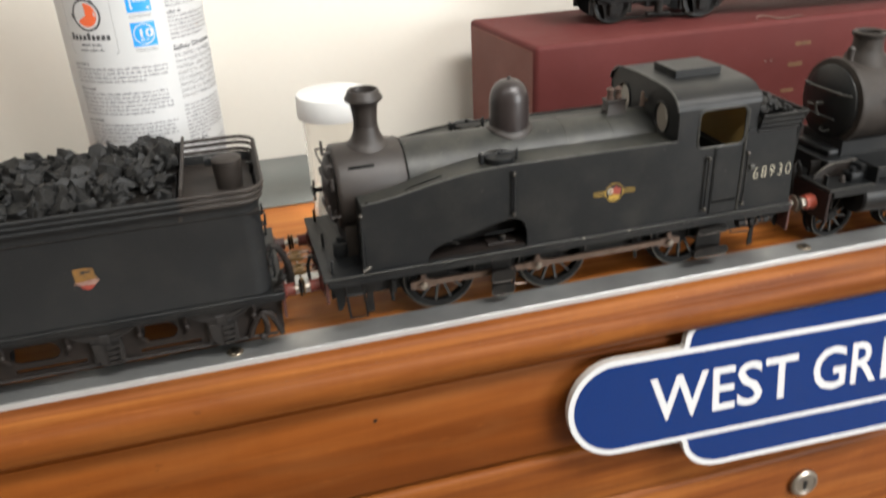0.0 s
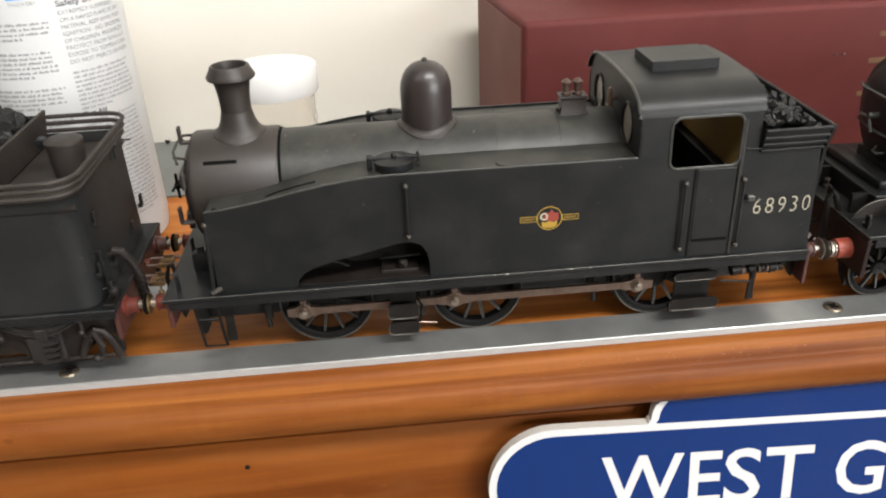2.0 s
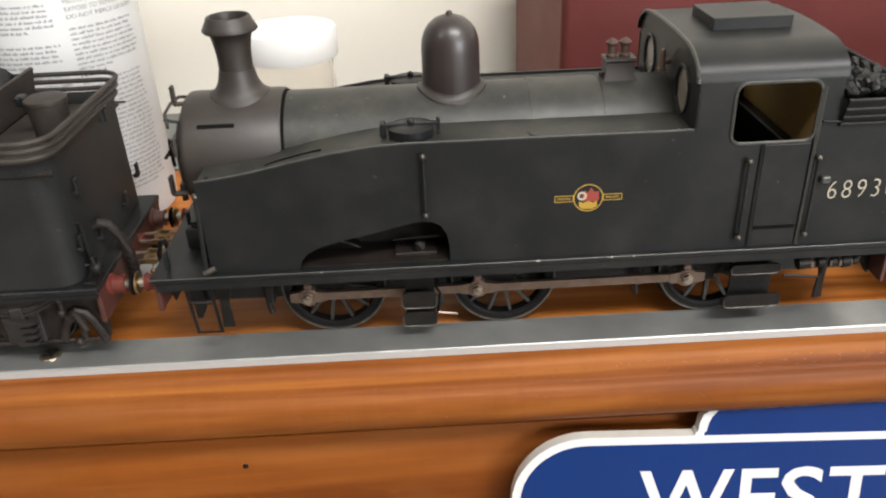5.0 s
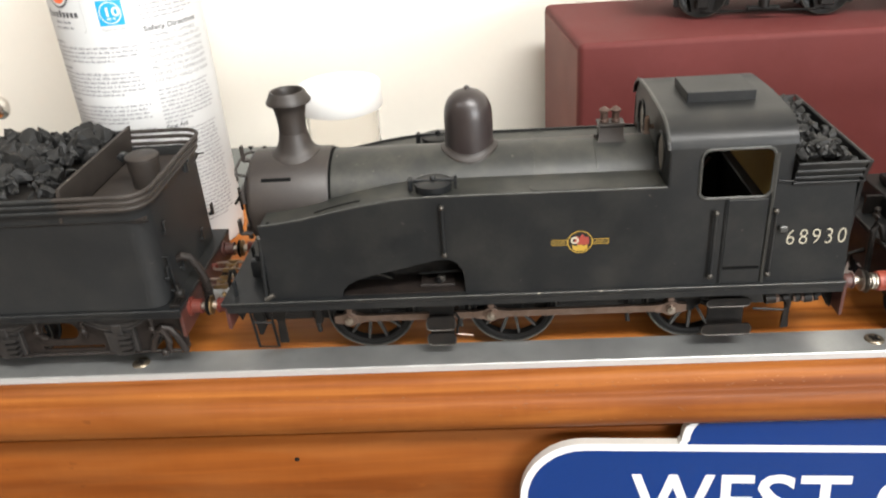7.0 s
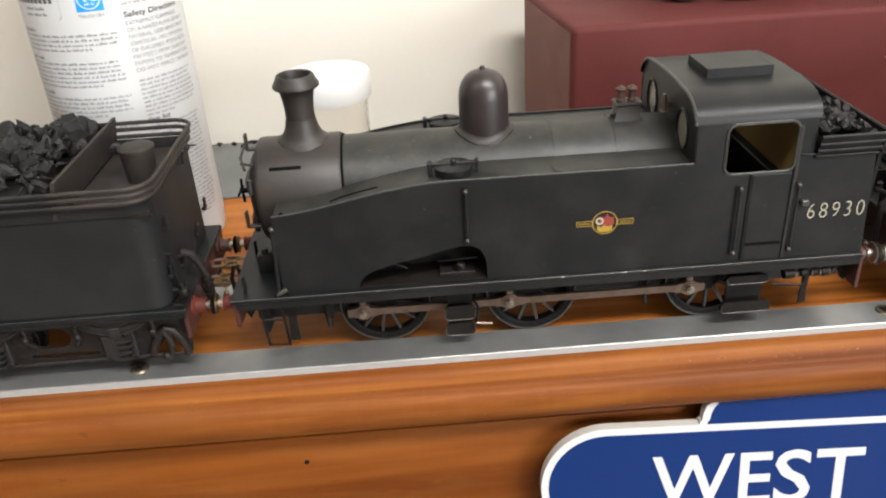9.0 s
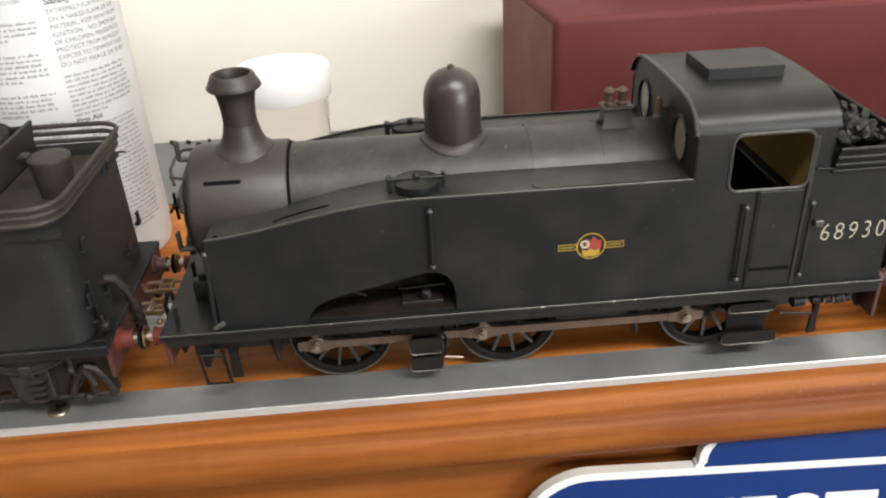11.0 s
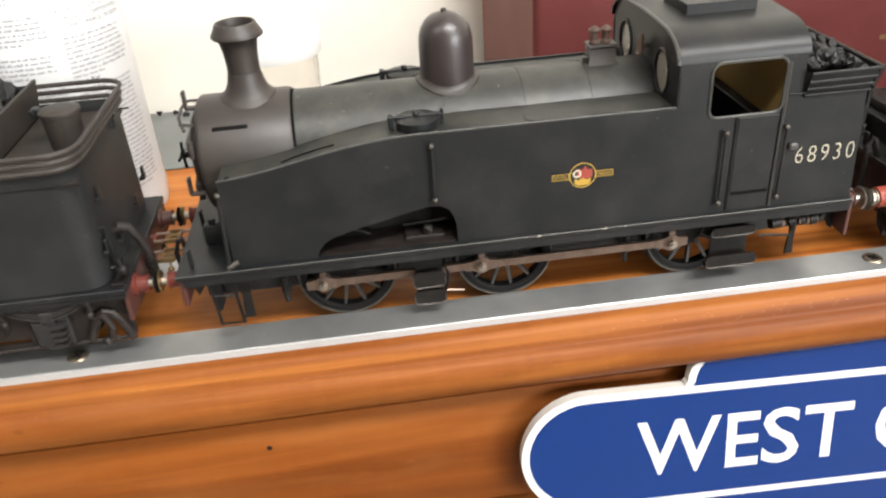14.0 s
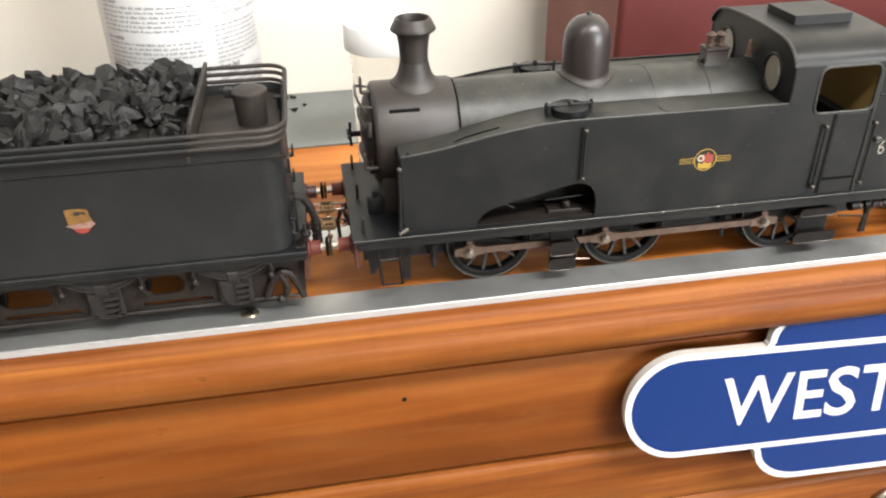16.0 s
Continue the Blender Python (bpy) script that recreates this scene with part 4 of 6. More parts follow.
loft(bm, secs)
roof = part("cab_roof", bm, BLACK, eng, "curved black cab roof", 50)
bm = box(B(), 67.8, 90.4, -10.6, 8.4, 84.6, 90.2, 0.15, 1)
part("roof_ventilator", bm, BLACK, roof, "flat sliding roof ventilator")
part("backhead", box(B(), C0 + 1.1, C0 + 8, -22, 22, FP, 62, 1.0), FRAME, eng)
part("cab_back_lining", box(B(), C1 - 2.0, C1 - 1.1, -29, 29, 53.6, 77), CAB_IN, eng, "yellow brown cab lining")
# black box added to darken the lower part of the cab opening
part("cab_locker", box(B(), C1 - 5.5, C1 - 1.1, -29, 29, FP, 53.5, 0.4, 1), FRAME, eng, "low black box across the cab")
bm = B()
rod(bm, (76, 6, 50), (82, 6, 60), 0.7, seg=8)
part("cab_lever", bm, RUST, eng)
bm = B()
loft(bm, [[Vector((x + (z - FP) * k, y, z)) for y, z in ((-30.2, FP), (30.2, FP), (30.6, 64.8), (33.6, 72.6), (-33.6, 72.6), (-30.6, 64.8))] for x, k in ((118.2, 0.05), (119.4, 0.05))])
back = part("bunker_back", bm, BLACK, eng)
part("flare_bead", tube(B(), [(120.8, -33.9, 72.4), (120.8, 33.9, 72.4)], 0.6, 6), BLACK, back)
part("flare_bead", tube(B(), [(120.4, -32.4, 65.4), (120.4, 32.4, 65.4)], 0.5, 6), BLACK, back)
part("bunker_floor", box(B(), C1, 118.0, -30, 30, 60, 62), FRAME, eng)

# transfers
bm = stand(letters("68930", 7.4, -0.12, 1.28), 0, 0, 0)
xs = [v.co.x for v in bm.verts]
zs = [v.co.z for v in bm.verts]
for v in bm.verts:
    v.co = Vector((99.2 + (v.co.x - min(xs)) * 19.4 / (max(xs) - min(xs)), -31.28, 42.4 + (v.co.z - min(zs)) * 5.6 / (max(zs) - min(zs))))
part("running_number", bm, CREAM, eng, "cream painted running number")
EX, EZ = 30.5, 46.6


def disc(cx, cz, r, n=28):
    return [(cx + r * math.cos(2 * math.pi * i / n), cz + r * math.sin(2 * math.pi * i / n)) for i in range(n)]


crest = part("crest", plate(B(), disc(EX, EZ, 4.25), "y", -31.26, -31.2, [disc(EX, EZ, 3.95)]), YELLOW, eng, "small round crest transfer")
part("crest_ground", plate(B(), disc(EX, EZ, 3.9), "y", -31.24, -31.2), BLACK, crest)
part("crest_red", plate(B(), [(EX - 2.0, EZ + 0.2), (EX - 1.2, EZ + 2.4), (EX - 0.2, EZ + 1.7), (EX + 0.7, EZ + 3.2), (EX + 1.6, EZ + 1.9), (EX + 2.9, EZ + 1.9), (EX + 3.1, EZ - 0.6), (EX + 2.0, EZ - 1.2), (EX - 1.0, EZ - 0.9)], "y", -31.30, -31.2), TRANSFER_RED, crest)
part("crest_wheel", plate(B(), disc(EX - 1.8, EZ + 0.7, 1.35, 16), "y", -31.32, -31.2, [disc(EX - 1.8, EZ + 0.7, 0.75, 12)]), CREAM, crest)
part("crest_crown", plate(B(), [(EX - 2.6, EZ - 1.0), (EX - 1.3, EZ - 1.5), (EX, EZ - 0.9), (EX + 1.3, EZ - 1.5), (EX + 2.6, EZ - 1.0), (EX + 2.5, EZ - 2.7), (EX + 1.4, EZ - 3.4), (EX - 1.4, EZ - 3.4), (EX - 2.5, EZ - 2.7)], "y", -31.30, -31.2), YELLOW, crest)
for s in (-1, 1):
    u = [EX + s * 4.2, EX + s * 9.6]
    o = [(min(u), EZ - 1.0), (max(u), EZ - 1.0), (max(u), EZ + 1.0), (min(u), EZ + 1.0)]
    h = [(min(u) + 0.22, EZ - 0.78), (max(u) - 0.22, EZ - 0.78), (max(u) - 0.22, EZ + 0.78), (min(u) + 0.22, EZ + 0.78)]
    part("crest_bar", plate(B(), o, "y", -31.26, -31.2, [h]), YELLOW, crest)
    bm = B()
    for k in range(8):
        x = min(u) + 0.75 + k * 0.5
        box(bm, x, x + 0.26, -31.26, -31.2, EZ - 0.3, EZ + 0.3)
    part("crest_writing", bm, YELLOW, crest)

# wheels, rods, brakes, steps
for k, (px, wx) in enumerate(WX):
    for s in (-1, 1):
        wheel(eng, wx, AZ, WR, FACE, s, 12, 0.15 + k * 0.2, TYRE, (px, PZ) if s < 0 else None)
    part("axle", rod(B(), (wx, -17, AZ), (wx, 17, AZ), 2.2, seg=12), FRAME, eng)
for (xa, _), (xb, _) in zip(WX, WX[1:]):
    bm = B()
    plate(bm, [(xa + 3.2, PZ - 1.35), (xb - 3.2, PZ - 1.35), (xb - 3.2, PZ + 1.35), (xa + 3.2, PZ + 1.35)], "y", -22.4, -21.0)
    part("coupling_rod", bm, RODS, eng, "brown tarnished coupling rod")
for px, _ in WX:
    bm = lathe(B(), [(0, 20.2), (3.1, 20.2), (3.1, 22.5), (2.8, 22.8), (2.1, 22.8), (2.1, 23.2), (0, 23.2)], (px, 0, PZ), "y", 24)
    for v in bm.verts:
        v.co.y = -abs(v.co.y)
    box(bm, px - 1.2, px + 1.2, -22.5, -21.0, PZ + 2.6, PZ + 4.6, 0.4, 1)
    for d in (-1, 1):
        plate(bm, [(px + d * 2.2, PZ - 2.0), (px + d * 5.6, PZ - 1.5), (px + d * 5.6, PZ + 1.5), (px + d * 2.2, PZ + 2.0)][::d], "y", -22.6, -20.8)
    boss = part("rod_boss", bm, RODS, eng, "tarnished rod end with an oil cup")
    bm = rod(B(), (px, -22.9, PZ), (px, -24.3, PZ), 1.55, seg=6)
    rod(bm, (px, -24.2, PZ), (px, -24.9, PZ), 0.8, seg=10)
    part("crank_pin_nut", bm, BRIGHT, boss, "dull steel crank pin nut")
for x in (-68.5, -14, 48.8):
    bm = tube(B(), [(x, -17.4, 24), (x + 0.6, -17.6, 14), (x + 1.8, -17.6, 5.0)], 0.9, 6)
    box(bm, x + 0.6, x + 3.4, -19.6, -15.6, 9, 16, 0.6, 1)
    part("brake_hanger", bm, FRAME, eng)
bm = tube(B(), [(-66, -8, 5.6), (0, -8, 5.6), (52, -8, 5.6)], 0.6, 6)
part("brake_pull_rod", bm, FRAME, eng)


def curved_tread(x0, x1, z, depth, lip):
    """A step tread with a turned-up, round-cornered front."""
    bm = B()
    o = [(x0, -25.0), (x1, -25.0), (x1 + 0.6, -25.0 - depth + 1.2), (x1 - 0.8, -25.0 - depth), (x0 + 0.8, -25.0 - depth), (x0 - 0.6, -25.0 - depth + 1.2)]
    plate(bm, o, "z", z, z + 0.6)
    lo = rrect(x0 - 0.6, x1 + 0.6, z - 0.1, z + lip, min(1.6, lip * 0.45), 4)
    plate(bm, lo, "y", -25.0 - depth - 0.35, -25.0 - depth + 0.25)
    return bm


def lip_edge(parent, x0, x1, z, depth, lip):
    """Rubbed lower rim of a tread's turned-up front, its highlight in the colour."""
    r = min(1.6, lip * 0.45)
    y = -25.0 - depth - 0.4
    pts = [(x0 - 0.6, y, z + lip * 0.7), (x0 - 0.6, y, z + r), (x0 - 0.2, y, z + 0.3), (x0 - 0.6 + r, y, z - 0.1), (x1 + 0.6 - r, y, z - 0.1), (x1 + 0.2, y, z + 0.3), (x1 + 0.6, y, z + r), (x1 + 0.6, y, z + lip * 0.7)]
    part("worn_rim", tube(B(), pts, 0.24, 6), RIM, parent)


st = part("footstep", box(B(), -23.4, -14.4, -25.6, -24.8, 4.4, FP - 2), FRAME, eng, "black hanging footstep")
part("tread", curved_tread(-23.8, -14.4, 10.8, 3.2, 5.6), FRAME, st)
lip_edge(st, -23.8, -14.4, 10.8, 3.2, 5.6)
part("tread", curved_tread(-23.8, -14.6, 4.0, 2.8, 5.0), FRAME, st)
lip_edge(st, -23.8, -14.6, 4.0, 2.8, 5.0)
part("stay", tube(B(), [(-14, -25.4, 16.4), (-12.6, -25.6, 14), (-13.6, -25.8, 7)], 0.5, 6), TYRE, st)
part("stay", tube(B(), [(-13.6, -26, 7.2), (-7.6, -26, 6.4)], 0.35, 6), RODS, st)
st = part("footstep", box(B(), 77.4, 90.2, -25.6, -24.8, 5.6, FP - 2), FRAME, eng, "black hanging footstep")
part("tread", curved_tread(76.6, 90.6, 16.8, 3.4, 3.2), FRAME, st)
lip_edge(st, 76.6, 90.6, 16.8, 3.4, 3.2)
part("tread", curved_tread(75.4, 91.6, 5.4, 4.2, 4.4), FRAME, st)
lip_edge(st, 75.4, 91.6, 5.4, 4.2, 4.4)
bm = tube(B(), [(-88.8, -29, 24.5), (-87.4, -29.2, 6.6), (-80.2, -29.2, 6.4), (-81.5, -29, 24.5)], 0.55, 6)
tube(bm, [(-88.2, -29.1, 17.2), (-81.0, -29.1, 17.0)], 0.55, 6)
part("wire_step", bm, FRAME, eng, "bent wire footstep")
bm = plate(B(), [(-81.0, 24.6), (-74.6, 24.6), (-76.9, 16), (-76.7, 7), (-80.1, 7), (-79.7, 16)], "y", -27.6, -26.8)
part("step_bracket", bm, FRAME, eng)
bm = plate(B(), [(-95, 24.4), (-88.0, 24.4), (-92.6, 17.5)], "y", -27.6, -26.8)
part("beam_gusset", bm, FRAME, eng)
bm = plate(B(), [(-92, 16), (-88, 16), (-87.4, 8), (-89.4, 4), (-91, 4)], "y", -17.2, -16.2)
part("guard_iron", bm, FRAME, eng)
bm = rod(B(), (97, -29, 21.5), (114.6, -29, 22.6), 0.8, seg=10)
for x, r, w in ((97.4, 2.2, 3.4), (102.8, 1.7, 2.0), (106.6, 2.0, 1.4), (110.2, 2.2, 2.4), (113.0, 1.7, 1.2)):
    rod(bm, (x - w / 2, -29, 21.7), (x + w / 2, -29, 22.0), r, seg=12)
rod(bm, (104, -29, 26), (104, -29, 18), 1.2, seg=10)
plate(bm, [(103.2, 20), (104.8, 20), (104.6, 14), (105.0, 9.6), (102.4, 9.2), (102.6, 14)], "y", -29.8, -28.9)
tube(bm, [(113.8, -29, 22.4), (118, -25, 23), (120.4, -23, 25)], 0.5, 6)
tube(bm, [(92, -29.5, 17.8), (98, -29.5, 17.2), (103, -29.5, 16.6)], 0.45, 6)
bmesh.ops.translate(bm, verts=bm.verts, vec=(0, 0, -1.6))
inj = part("injector", bm, FRAME, eng, "injector with small pipes and valves")
for x, w in ((99.8, 0.9), (105.6, 0.8), (108.4, 0.9), (111.6, 0.7)):
    part("union_nut", rod(B(), (x - w / 2, -29, 20.1), (x + w / 2, -29, 20.2), 1.9, seg=6), RODS, inj, "rubbed union nut")
bm = box(B(), -96.8, -95.4, -31.6, 31.6, 16.4, FP - 1.7, 0.2, 1)
part("buffer_beam", bm, RUST, eng, "red front buffer beam")
bm = plate(B(), [(119, 24.8), (121.0, 24.8), (121.0, 12.5), (119.6, 13.5), (114.6, 22.5)], "y", -24.6, -23.8)
part("beam_gusset", bm, FRAME, eng)
bm = box(B(), 121.0, 122.2, -31.6, 31.6, 13.4, FP - 0.2, 0.2, 1)
part("buffer_beam", bm, RUST, eng, "red rear buffer beam")
for y in (-22.5, 22.5):
    buffer(eng, -96.8, y, 21.6, -1, 8.6, BRIGHT, RED, BRASS, 3.7)
    buffer(eng, 122.2, y, 22.0, 1, 9.2, BRIGHT, RUST, BRIGHT, 4.0)


def screw_coupling(parent, x0, x1, z, y=0.0):
    """A small screw coupling stretched between two beams, with hooks at both ends."""
    prof = [(0, x0 + 4)]
    for k in range(6):
        x, h = x0 + 4 + (x1 - x0 - 8) * k / 6, (x1 - x0 - 8) / 6
        prof += [(0.8, x), (0.8, x + 0.3 * h), (1.2, x + 0.4 * h), (1.2, x + 0.6 * h), (0.8, x + 0.7 * h)]
    bm = lathe(B(), prof + [(0.8, x1 - 4), (0, x1 - 4)], (0, y, z), "x", 10)
    c = part("coupling", bm, BRASS, parent, "tarnished brass screw coupling")
    for x, s in ((x0, 1), (x1, -1)):
        part("link", tube(B(), [(x, y - 2.6, z), (x + s * 4.4, y - 2.8, z), (x + s * 5.4, y, z), (x + s * 4.4, y + 2.8, z), (x, y + 2.6, z), (x - s * 0.8, y, z + 0.3), (x, y - 2.6, z)], 0.6, 8), RODS, c)
        part("hook", box(B(), min(x - s * 2.6, x + s * 0.6), max(x - s * 2.6, x + s * 0.6), y - 1.0, y + 1.0, z - 1.4, z + 1.2, 0.4, 1), RED, c, "red painted hook")
    for s in (-1, 1):
        o = [(x0 + 3.2, z - 0.7), (x1 - 4.2, z - 0.9), (x1 - 3.2, z + 0.7), (x0 + 4.2, z + 0.9)]
        part("side_plate", plate(B(), o, "y", y + s * 3.2, y + s * 3.8), BRASS, c, "dull brass side plate")
    part("tommy_bar", tube(B(), [((x0 + x1) / 2, y, z), ((x0 + x1) / 2 + 0.4, y - 2.6, z - 3.6)], 0.45, 8), BRIGHT, c)
    part("weight", ball(B(), ((x0 + x1) / 2 + 0.4, y - 2.8, z - 4.0), 1.1, 10), BRASS, c)
    return c


screw_coupling(eng, -111.6, -98.6, 21.6, -6.0)
screw_coupling(eng, -111.6, -98.6, 22.0, 6.5)
for y, z1, m in ((-9.5, 29, FRAME),):
    bm = tube(B(), [(-96.4, y, 24), (-98.2, y, z1 - 3), (-98.8, y, z1), (-100.0, y, z1 - 0.6), (-101.4, y, z1 - 5), (-101.0, y, 16)], 0.8, 8)
    part("brake_pipe", bm, m, eng, "bent brake pipe")
for y in (-27, 27, 0):
    bm = box(B(), -93.4, -92.4, y - 1, y + 1, FP, FP + 6, 0.2, 1)
    part("lamp_iron", bm, BLACK, eng)
bm = box(B(), -90, -84, -15, -11, FP, FP + 7, 0.8)
rod(bm, (-87, -13, FP + 7), (-87, -13, FP + 9), 1.2, seg=10)
part("lubricator", bm, BLACK, eng)
bm = rod(B(), (-19, -25, FP), (-19, -25, FP + 2.4), 1.5, seg=16)
rod(bm, (-19, -25, FP + 2.4), (-19, -25, FP + 3.2), 0.9, seg=12)
part("sand_filler", bm, TYRE, eng, "small round cap inside the wheel arch")
part("sand_rod", rod(B(), (-26, -24, FP + 4.6), (-12, -24, FP + 5.2), 0.35, seg=8), BLACK, eng)

# ---- coal ----
LUMPS = {}


def coal_load(name, label, spots, seed, sizes):
    t = thing(name, label, "coal", (spots[0][0], 0, spots[0][2] - 4), "coal loads")
    rnd = random.Random(seed)
    for i, (x, y, z) in enumerate(spots):
        size = rnd.choice(sizes)
        key = (rnd.randrange(9), size)
        if key not in LUMPS:
            LUMPS[key] = data("coal_lump", lump(key[0] + 10 * size, size), COAL, 22)
        turn = Euler((rnd.uniform(0, 6.28), rnd.uniform(0, 6.28), rnd.uniform(0, 6.28))).to_matrix().to_4x4()
        share("coal_lump", LUMPS[key], t, Matrix.Translation(Vector((x, y, z)) * 0.001) @ turn)
    return t


rnd = random.Random(4)
spots = []
for i in range(11):
    for j in range(20):
        x, y = 101.4 + i * 1.54 + rnd.uniform(-0.8, 0.8), -28.5 + j * 3.0 + rnd.uniform(-1, 1)
        spots.append((x, y, 69.8 + 4.4 * math.exp(-((x - 104) / 11) ** 2) + rnd.uniform(-1.2, 1.2)))
coal_load("bunker_coal", "small black coal heaped in the bunker", spots, 7, (1.5, 2.0, 2.5, 3.1))

# ---- the tender of the engine in front ----
ten = thing("tender", "black model tender with a small crest, heaped with coal", "model tender", (-215, 0, RAIL))
TX = -121.5  # rear end


def shell(y0, inset):
    """The plan of the tank: straight sides and round rear corners."""
    r = 7.5 - inset * 0.5
    pts = [(-318, -y0)] + [(TX - inset - r + r * math.cos(radians(a)), -y0 + r + r * math.sin(radians(a))) for a in range(-90, 1, 15)]
    return pts + [(x, -y) for x, y in pts[::-1]]


bm = B()
loft(bm, [[Vector((x, y, z)) for x, y in p] for p, z in ((shell(31.2, 0), 26.2), (shell(31.2, 0), 62.6), (shell(31.5, -0.3), 64.0), (shell(32.1, -0.9), 65.6))], True, False)
tank = part("tank", bm, TENDER, ten, "black riveted tender tank with round corners", 40)


def coping(y, z, x0, off, r, nm="coping_rail"):
    p = [q for q in shell(y, -off) if q[0] > x0 - 0.1]
    p = [(x0, -y)] + p + [(x0, y)]
    return part(nm, tube(B(), [(a, b, z) for a, b in p], r, 8), GRIME, ten)


for y, z in ((32.3, 66.6), (32.9, 69.2), (33.4, 71.6)):
    coping(y, z, -150, y - 31.2, 0.8)
for s in (-1, 1):
    bm = B()
    loft(bm, [[Vector((x, s * y, z)) for y, z in ((32.0, 65.4), (33.6, 71.8), (32.8, 72.0), (31.2, 65.6))] for x in (-318, -150)])
    for z, y in ((66.6, 32.5), (69.2, 33.0), (71.6, 33.5)):
        tube(bm, [(-318, s * y, z), (-150, s * y, z)], 0.75, 8)
    part("coping_plate", bm, TENDER, ten, "flared coal plate")
    # thin dark bar stands for the step line near the tank's top
    part("grime_line", tube(B(), [(-318, s * 31.3, 61.6), (-120, s * 31.3, 61.6)], 0.35, 6), FRAME, ten)
part("tank_deck", box(B(), -150, TX - 0.8, -30.8, 30.8, 60.6, 61.8), GRIME, ten, "dusty brown tank deck")
bm = box(B(), -151.4, -150.0, -31.6, 31.6, 62, 75.0, 0.3, 1)
for v in bm.verts:
    v.co.x += (v.co.z - 62) * 0.18
part("coal_bulkhead", bm, GRIME, ten, "upright plate that holds the coal back")
fx, fz = -131.5, 61.8
fil = part("filler", lathe(B(), [(5.2, fz), (5.9, fz + 10.8), (6.2, fz + 11.0), (6.2, fz + 12.0), (5.6, fz + 12.5), (3, fz + 12.9), (0, fz + 13.0)], (fx, 0, 0), "z", 36), GRIME, ten, "round water filler with a lid")
bm = box(B(), fx - 8.4, fx - 5.4, -1.8, 1.8, fz + 10.0, fz + 13.2, 0.5, 1)
rod(bm, (fx - 7.6, -2.4, fz + 12.2), (fx - 7.6, 2.4, fz + 12.2), 0.8, seg=8)
part("hinge", bm, BLACK, fil)
bm = rod(B(), (-121.5, 12, 61.8), (-121.5, 12, 66.2), 1.6, seg=12)
box(bm, -124, -119, 11, 13, 65.8, 66.8, 0.3, 1)
part("air_vent", bm, BLACK, ten)
bm = box(B(), -320, TX + 4.6, -32.8, 32.8, 24.0, 26.0, 0.3, 1)
box(bm, -320, TX + 4.2, -32.4, -31.6, 22.6, 24.1)
box(bm, -320, TX + 4.2, 31.6, 32.4, 22.6, 24.1)
part("footplate", bm, BLACK, ten, "tender footplate")

# crest, worn
cx, cz = -187.5, 44.6
cr = part("crest", plate(B(), [(cx - 3.9, cz - 0.8), (cx - 4.2, cz + 4.6), (cx - 2.2, cz + 4.9), (cx + 0.6, cz + 4.7), (cx + 2.9, cz + 4.2), (cx + 3.1, cz + 1.8), (cx + 3.7, cz + 0.6), (cx + 3.0, cz - 0.6)], "y", -31.34, -31.2), ORANGE_OLD, ten, "worn yellow and red crest transfer")
part("crest_band", plate(B(), [(cx - 4.8, cz - 1.0), (cx + 3.6, cz + 0.1), (cx + 4.4, cz - 1.0), (cx + 2.6, cz - 2.4), (cx - 2.6, cz - 2.2)], "y", -31.40, -31.2), PINK_OLD, cr)
part("crest_shade", plate(B(), [(cx - 2.0, cz + 3.0), (cx - 0.6, cz + 3.9), (cx + 2.2, cz + 3.5), (cx + 2.3, cz + 2.6), (cx + 0.4, cz + 2.9), (cx - 0.6, cz + 2.2)], "y", -31.40, -31.2), GRIME, cr)
part("crest_foot", plate(B(), [(cx - 2.8, cz - 2.0), (cx + 2.8, cz - 2.2), (cx + 1.4, cz - 3.9), (cx - 0.4, cz - 4.2), (cx - 2.0, cz - 3.4)], "y", -31.38, -31.2), TRANSFER_RED, cr)

